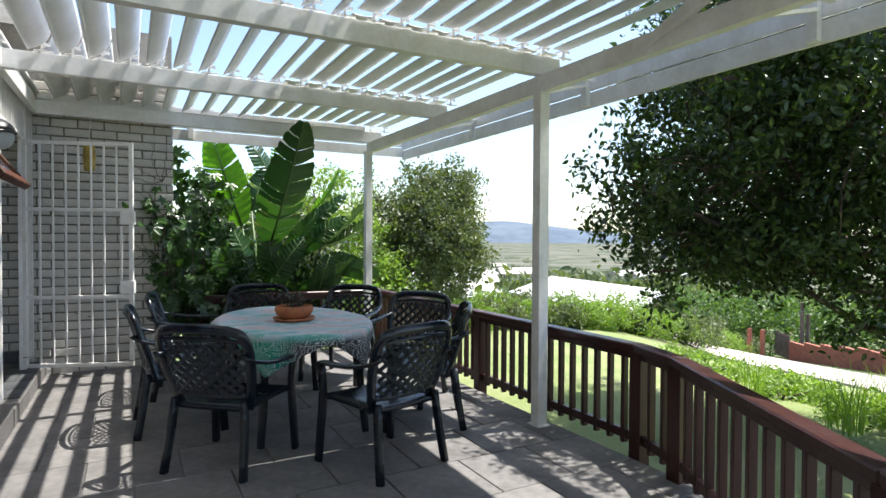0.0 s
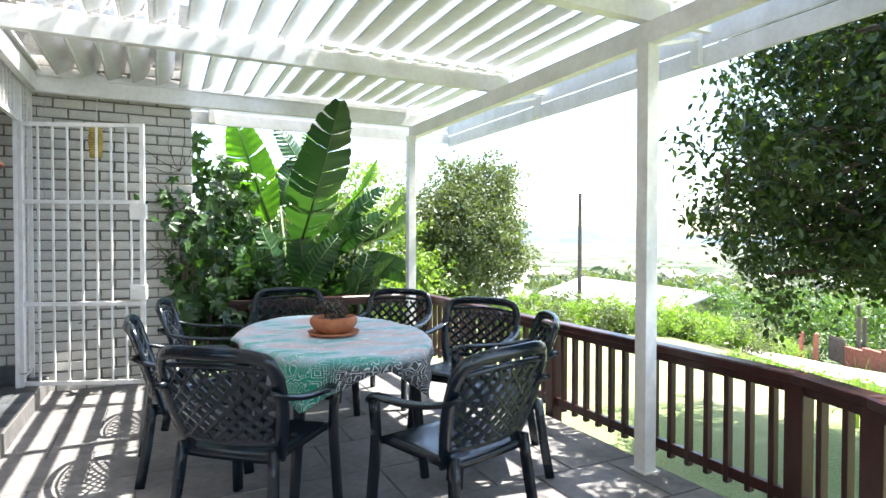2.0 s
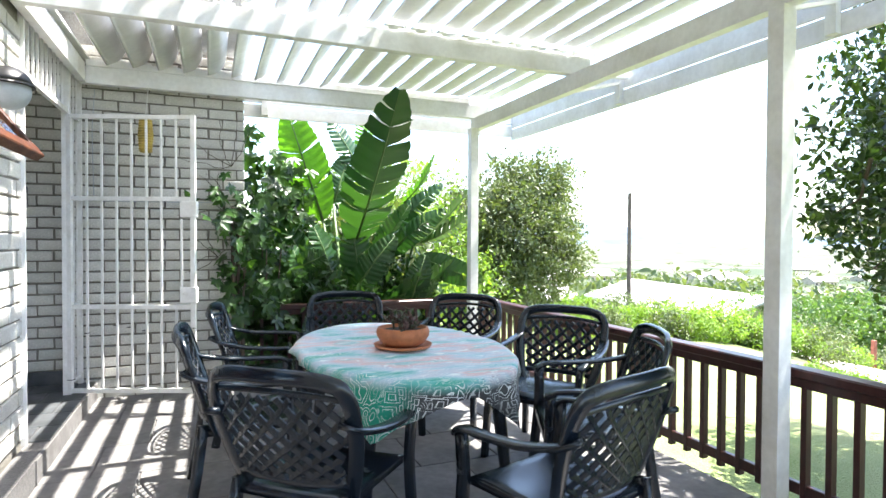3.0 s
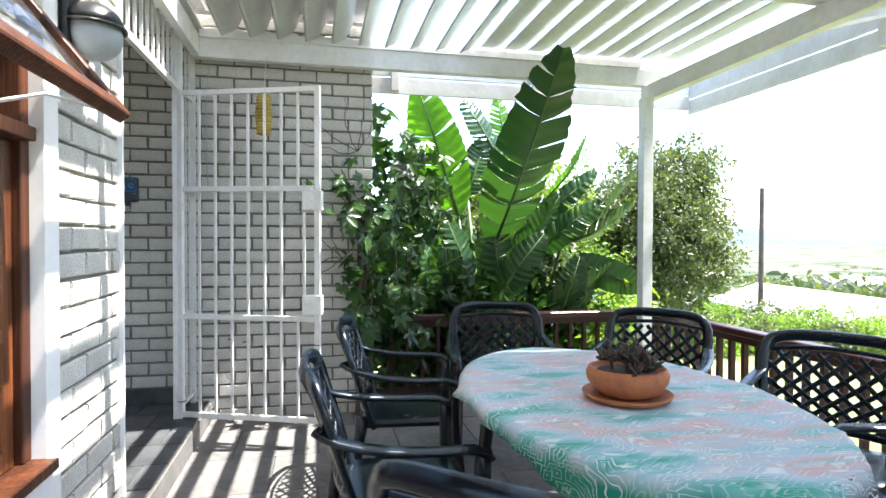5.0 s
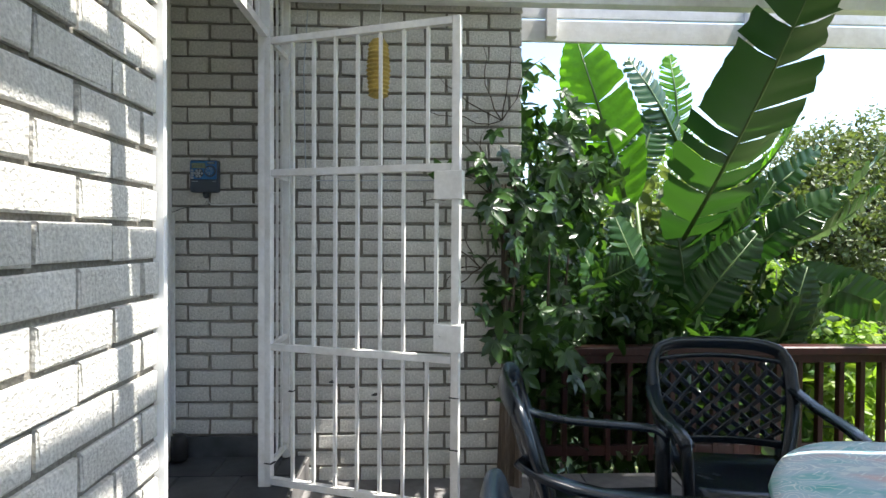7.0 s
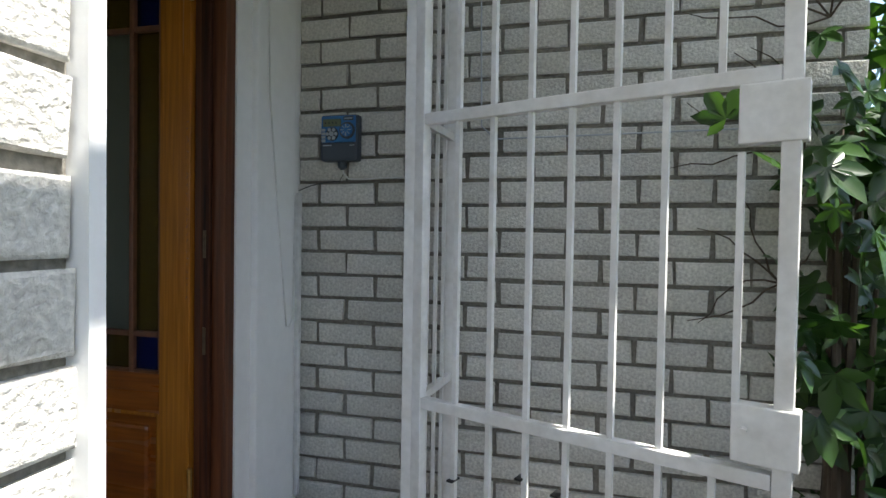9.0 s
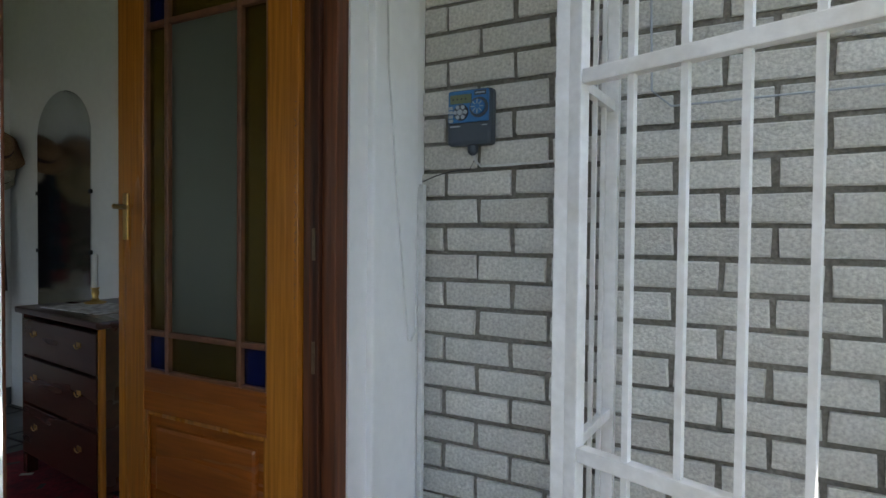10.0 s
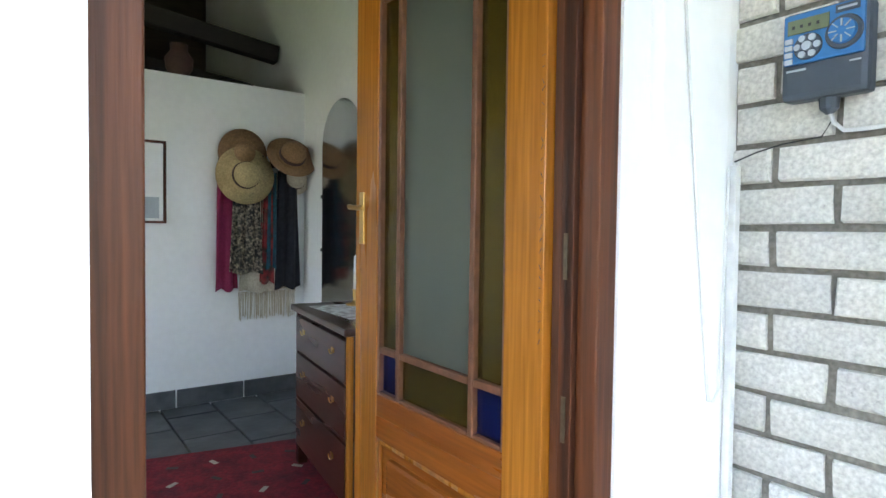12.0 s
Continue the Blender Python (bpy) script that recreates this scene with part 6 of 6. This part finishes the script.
def hat(x, y, z, r, crown, tilt, material, label, band=True, yaw=0.0):
    """Hangs on the wall that faces +x: the brim nearly upright, the crown towards the room."""
    e = empty("hat", x, y, z)
    e.matrix_world = pose(x, y, z) @ pose(0, 0, 0, yaw, 90 - tilt, 0)
    tagged(e, label, "hat", "hats on the wall")
    prof = [(r, 0.004), (r * 0.97, -0.003), (r * 0.62, 0.004), (crown, 0.012), (crown * 0.98, 0.05), (crown * 0.85, 0.085), (crown * 0.5, 0.105), (0.0005, 0.108)]
    b = part("brim_and_crown", lathe(prof, 36), material, e, smooth=True)
    if band:
        part("hat_band", lathe([(crown + 0.004, 0.012), (crown + 0.003, 0.036), (crown - 0.002, 0.036), (crown - 0.002, 0.012)], 30), M_BAND, e)
    return e


rack = empty("coat_rack", RX, 7.3, 1.7)
rack.matrix_world = pose(0, 0, 0)
tagged(rack, "dark wooden peg rail behind the hats", "coat rack")
part("rail", block(RX + 0.001, 7.05, 1.70, RX + 0.02, 7.62, 1.74, 0.004), M_MAHOG, rack)
for y in (7.16, 7.32, 7.48, 7.58):
    part("peg", tube([(RX + 0.02, y, 1.72), (RX + 0.07, y, 1.735), (RX + 0.08, y, 1.77)], 0.008, 7), M_MAHOG, rack)
hat(RX + 0.085, 7.20, 1.63, 0.19, 0.085, 4, M_STRAW, "wide-brimmed pale straw hat with a dark ribbon")
hat(RX + 0.03, 7.20, 1.78, 0.16, 0.07, 0, M_STRAW2, "brown hat hanging behind the straw hat", False)
hat(RX + 0.12, 7.50, 1.77, 0.17, 0.085, 35, M_STRAW2, "tan sun hat with a patterned band", True)
hat(RX + 0.045, 7.55, 1.63, 0.11, 0.07, 5, M_CREAM, "small cream hat with a red band", True)


def scarf(y0, y1, z0, z1, out, material, label, seed, folds=3, fringe=None):
    """Cloth hanging in soft folds on the far hall wall."""
    rng = random.Random(seed)
    ph = rng.uniform(0, 6)
    n, m = 18, 14
    bm = bmesh.new()
    grid = []
    for i in range(m + 1):
        v = i / m
        row = []
        for j in range(n + 1):
            u = j / n
            gather = 0.75 + 0.25 * v
            y = (y0 + y1) / 2 + (u - 0.5) * (y1 - y0) * gather
            x = RX + out + 0.012 * math.sin(u * folds * 6.28 + ph + v) + 0.006 * math.sin(u * 17 + v * 3)
            z = z1 + (z0 - z1) * v + 0.012 * math.sin(u * 9 + ph) * v
            row.append(bm.verts.new((x, y, z)))
        grid.append(row)
    for a, b in zip(grid, grid[1:]):
        for j in range(n):
            bm.faces.new((a[j], b[j], b[j + 1], a[j + 1]))
    bmesh.ops.recalc_face_normals(bm, faces=bm.faces[:])
    bmesh.ops.solidify(bm, geom=bm.faces[:], thickness=0.005)
    ob = link("scarf", bm, material, smooth=True)
    tagged(ob, label, "scarf", "scarves on the pegs")
    if fringe:
        bm = bmesh.new()
        for k in range(46):
            y = y0 + (y1 - y0) * (k + 0.5) / 46
            bar((RX + out, y, z0 + 0.004), (RX + out + rng.uniform(-0.01, 0.01), y + rng.uniform(-0.008, 0.008), z0 - fringe + rng.uniform(-0.02, 0.02)), 0.006, 0.004, bm=bm)
        part("fringe", bm, material, ob)


scarf(7.17, 7.56, 0.86, 1.66, 0.030, M_CREAM, "cream woollen shawl with a long fringe", 1, 3, 0.17)
scarf(7.02, 7.16, 0.88, 1.60, 0.050, M_MAROON, "magenta woollen scarf on the pegs", 2, 2)
scarf(7.10, 7.32, 0.99, 1.62, 0.070, M_PRINT, "speckled black and beige scarf", 3, 3)
scarf(7.30, 7.40, 0.92, 1.66, 0.058, M_TARTAN, "red checked scarf on the pegs", 4, 2)
scarf(7.33, 7.43, 1.02, 1.66, 0.075, M_TEAL, "teal patterned scarf on the pegs", 5, 2)
scarf(7.40, 7.58, 0.88, 1.68, 0.080, M_NAVY, "black cloth hanging from a peg", 6, 2)

pf = empty("picture", 0, 0, 0)
tagged(pf, "framed pale print on the hall wall", "picture")
for y0, y1, z0, z1 in ((6.36, 6.375, 1.31, 1.815), (6.725, 6.74, 1.31, 1.815), (6.376, 6.724, 1.31, 1.325), (6.376, 6.724, 1.80, 1.815)):
    part("frame", block(RX + 0.001, y0, z0, RX + 0.022, y1, z1, 0.002), M_FRAMEWOOD, pf)
part("print", block(RX + 0.002, 6.3765, 1.3255, RX + 0.010, 6.7235, 1.7995), M_PLASTER, pf)
part("print_image", block(RX + 0.0102, 6.62, 1.34, RX + 0.0115, 6.70, 1.47), M_GREY, pf)

# arched mirror on the side wall
M_MIRROR = mat("mirror_glass", (0.62, 0.63, 0.62), 0.15, metal=1.0, grain=3, vary=0.02, bump=0.0)
mi = empty("arched_mirror", 0, 0, 0)
tagged(mi, "tall arched mirror on the hall wall above the chest", "mirror")
bm = bmesh.new()
mx, mw = -3.25, 0.27
arc = [(mx + mw * math.cos(a), 1.83 + mw * math.sin(a)) for a in np.linspace(0, math.pi, 20)]
outline = [(mx + mw, 0.75)] + arc + [(mx - mw, 0.75)]
front = [bm.verts.new((x, RY - 0.010, z)) for x, z in outline]
rear = [bm.verts.new((x, RY - 0.004, z)) for x, z in outline]
bm.faces.new(front)
bm.faces.new(rear[::-1])
for k in range(len(outline)):
    q = (k + 1) % len(outline)
    bm.faces.new((front[k], rear[k], rear[q], front[q]))
bmesh.ops.recalc_face_normals(bm, faces=bm.faces[:])
part("glass", bm, M_MIRROR, mi)
for x, z in ((mx + mw, 1.5), (mx + mw, 1.15), (mx - mw, 1.5), (mx - mw, 1.15)):
    part("clip", block(x - 0.012, RY - 0.016, z - 0.012, x + 0.012, RY - 0.003, z + 0.012, 0.002), M_BLACK, mi)

# rug on the slate floor, worn red with small dark figures
bm = block(-0.95, -0.62, 0, 0.95, 0.62, 0.010, 0.004)
rug = link("rug", bm, M_RUG)
rug.matrix_world = pose(-2.05, 6.52, 0.1512, 0, 0, -11)
tagged(rug, "worn red oriental rug on the slate floor", "rug")
rr = random.Random(4)
for i in range(9):
    for j in range(6):
        x, y = -0.78 + 0.195 * i, -0.45 + 0.18 * j
        a = rr.uniform(0, 3.1)
        bm = bar((x - 0.026 * math.cos(a), y - 0.026 * math.sin(a), 0.0108), (x + 0.026 * math.cos(a), y + 0.026 * math.sin(a), 0.0108), 0.022, 0.0016)
        part("rug_motif", bm, M_CREAM if (i + j) % 3 == 0 else M_BAND, rug)

# slate skirting in the hall and a jug on the half wall
for k in range(8):
    y1 = RY - 0.01 - 0.42 * k
    tagged(link("hall_skirting", block(RX + 0.001, y1 - 0.41, 0.151, RX + 0.014, y1, 0.262, 0.002), M_SLATE), "dark slate skirting tile in the hall", "skirting", kind="structure")
tagged(link("jug", lathe([(0.05, 0), (0.08, 0.05), (0.085, 0.11), (0.05, 0.16), (0.055, 0.20), (0.045, 0.20), (0.001, 0.19)], 20, at=(RX - 0.06, 6.83, 2.24)), M_BAND, smooth=True), "dark pottery jug standing on the half wall", "jug")



# ---------------------------------------------------------------- dry vine stems and a small pot in the porch corner
def dry_vine(x, z, reach, seed):
    rng = random.Random(seed)
    e = empty("dry_vine", x, 7.28, z)
    e.matrix_world = pose(0, 0, 0)
    tagged(e, "thin dry brown vine stems clinging to the brick wall", "vine", "dry vines")
    for k in range(5):
        pts, px, pz = [], x, z
        a = rng.uniform(1.2, 3.6)
        for i in range(7):
            pts.append((px, 7.277 - 0.004 * (i % 2), pz))
            a += rng.uniform(-0.5, 0.5)
            px += reach * math.cos(a) / 7
            pz += reach * math.sin(a) / 7
        part("stem", tube(pts, [0.0035, 0.0033, 0.003, 0.0027, 0.0024, 0.002, 0.0012], 5), M_BARK, e, smooth=True)


dry_vine(1.10, 1.55, 0.45, 3)
dry_vine(1.16, 1.95, 0.5, 8)
dry_vine(1.05, 1.15, 0.35, 5)

tagged(link("small_pot", lathe([(0.0, 0.0), (0.036, 0.0), (0.040, 0.02), (0.040, 0.10), (0.034, 0.125), (0.018, 0.135), (0.0, 0.136)], 20), M_BLACK, smooth=True), "small black rounded pot in the porch corner", "pot").matrix_world = pose(-0.52, 7.20, SLAB + 0.012)

# ---------------------------------------------------------------- bricks and tiles, last
def brick_mesh(name, length, height, depth, axis, seed):
    """A slightly uneven brick with softened front edges; axis: the way it runs."""
    rng = random.Random(seed)
    h = height / 2
    l = length / 2
    b = 0.004
    pts = []
    for y, inset in ((depth, 0.0), (0.005, 0.0), (0.0, b)):
        for sx, sz in ((-1, -1), (1, -1), (1, 1), (-1, 1)):
            j = (rng.uniform(-0.004, 0.004), rng.uniform(-0.003, 0.003)) if y < depth else (0, 0)
            pts.append((sx * (l - inset) + j[0], y + (rng.uniform(0, 0.003) if y == 0 else 0), sz * (h - inset) + j[1]))
    if axis == "y":
        pts = [(-y, x, z) for x, y, z in pts]
    faces = [(8, 9, 10, 11)]
    for o in (0, 4):
        for k in range(4):
            faces.append((o + k, o + (k + 1) % 4, o + 4 + (k + 1) % 4, o + 4 + k))
    me = bpy.data.meshes.new(name)
    me.from_pydata(pts, [], faces)
    bm = bmesh.new()
    bm.from_mesh(me)
    bmesh.ops.recalc_face_normals(bm, faces=bm.faces[:])
    bm.to_mesh(me)
    bm.free()
    me.materials.append(M_BRICK)
    return me


def lay_bricks(parent, axis, a0, a1, z0, z1, fixed, seed, run, course, start):
    """Running bond along an axis; the ends are cut bricks."""
    rng = random.Random(seed)
    cache = {}
    row, z, high = 0, z0, course - 0.014
    while z + high < z1:
        s = start - (run / 2 if row % 2 else 0)
        while s < a1 - 0.02:
            e0, e1 = max(s, a0), min(s + run - 0.015, a1)
            if e1 - e0 > 0.03:
                key = (round(e1 - e0, 3), rng.randrange(4))
                if key not in cache:
                    cache[key] = brick_mesh("brick", key[0], high, 0.022, axis, len(cache) + seed * 100)
                o = new("brick", cache[key])
                o.parent = parent
                mid = (e0 + e1) / 2 + rng.uniform(-0.003, 0.003)
                push, lift = rng.uniform(-0.003, 0.003), rng.uniform(-0.002, 0.002)
                o.location = (mid, fixed + push, z + high / 2 + lift) if axis == "x" else (fixed + push, mid, z + high / 2 + lift)
            s += run
        z += course
        row += 1


lay_bricks(wall_back, "x", -0.60, 1.268, 0.081 - 0.0877, 2.95, 7.289, 1, 0.229, 0.0877, -0.622 - 0.1145)
lay_bricks(wall_house, "y", 5.137, 5.771, 0.182, 2.6, 0.003, 2, 0.281, 0.0975, 5.13)


def tiles(parent, x0, y0, x1, y1, z, sx, sy, material, seed, gap=0.008, thick=0.02, inside=None):
    rng = random.Random(seed)
    cache = {}
    y, row = y0, 0
    while y < y1 - 0.03:
        x = x0 - (sx * 0.5 if row % 2 else 0)
        while x < x1 - 0.03:
            a, b, c, d = max(x, x0) + gap / 2, min(x + sx, x1) - gap / 2, y + gap / 2, min(y + sy, y1) - gap / 2
            if b - a > 0.03 and (inside is None or inside((a + b) / 2, (c + d) / 2)):
                key = (round(b - a, 3), round(d - c, 3))
                if key not in cache:
                    me = bpy.data.meshes.new("tile")
                    bm = block(-key[0] / 2, -key[1] / 2, -thick, key[0] / 2, key[1] / 2, 0)
                    bmesh.ops.bevel(bm, geom=[e for e in bm.edges if all(v.co.z > -0.001 for v in e.verts)], offset=0.003, segments=1, affect="EDGES")
                    bm.to_mesh(me)
                    bm.free()
                    me.materials.append(material)
                    cache[key] = me
                o = new("tile", cache[key])
                o.parent = parent
                o.location = ((a + b) / 2, (c + d) / 2, z + rng.uniform(-0.0015, 0.0))
            x += sx
        y += sy
        row += 1


tiles(FLOOR, 0.121, -1.0, EDGE, 7.34, 0.0, 0.50, 0.50, M_FLOOR, 3)
tiles(PORCH, -0.60, 5.82, 0.12, 7.285, SLAB, 0.30, 0.30, M_SLATE, 4)
tiles(HALL, RX, 4.6, -0.77, RY, 0.15, 0.42, 0.30, M_SLATE, 5, gap=0.012)
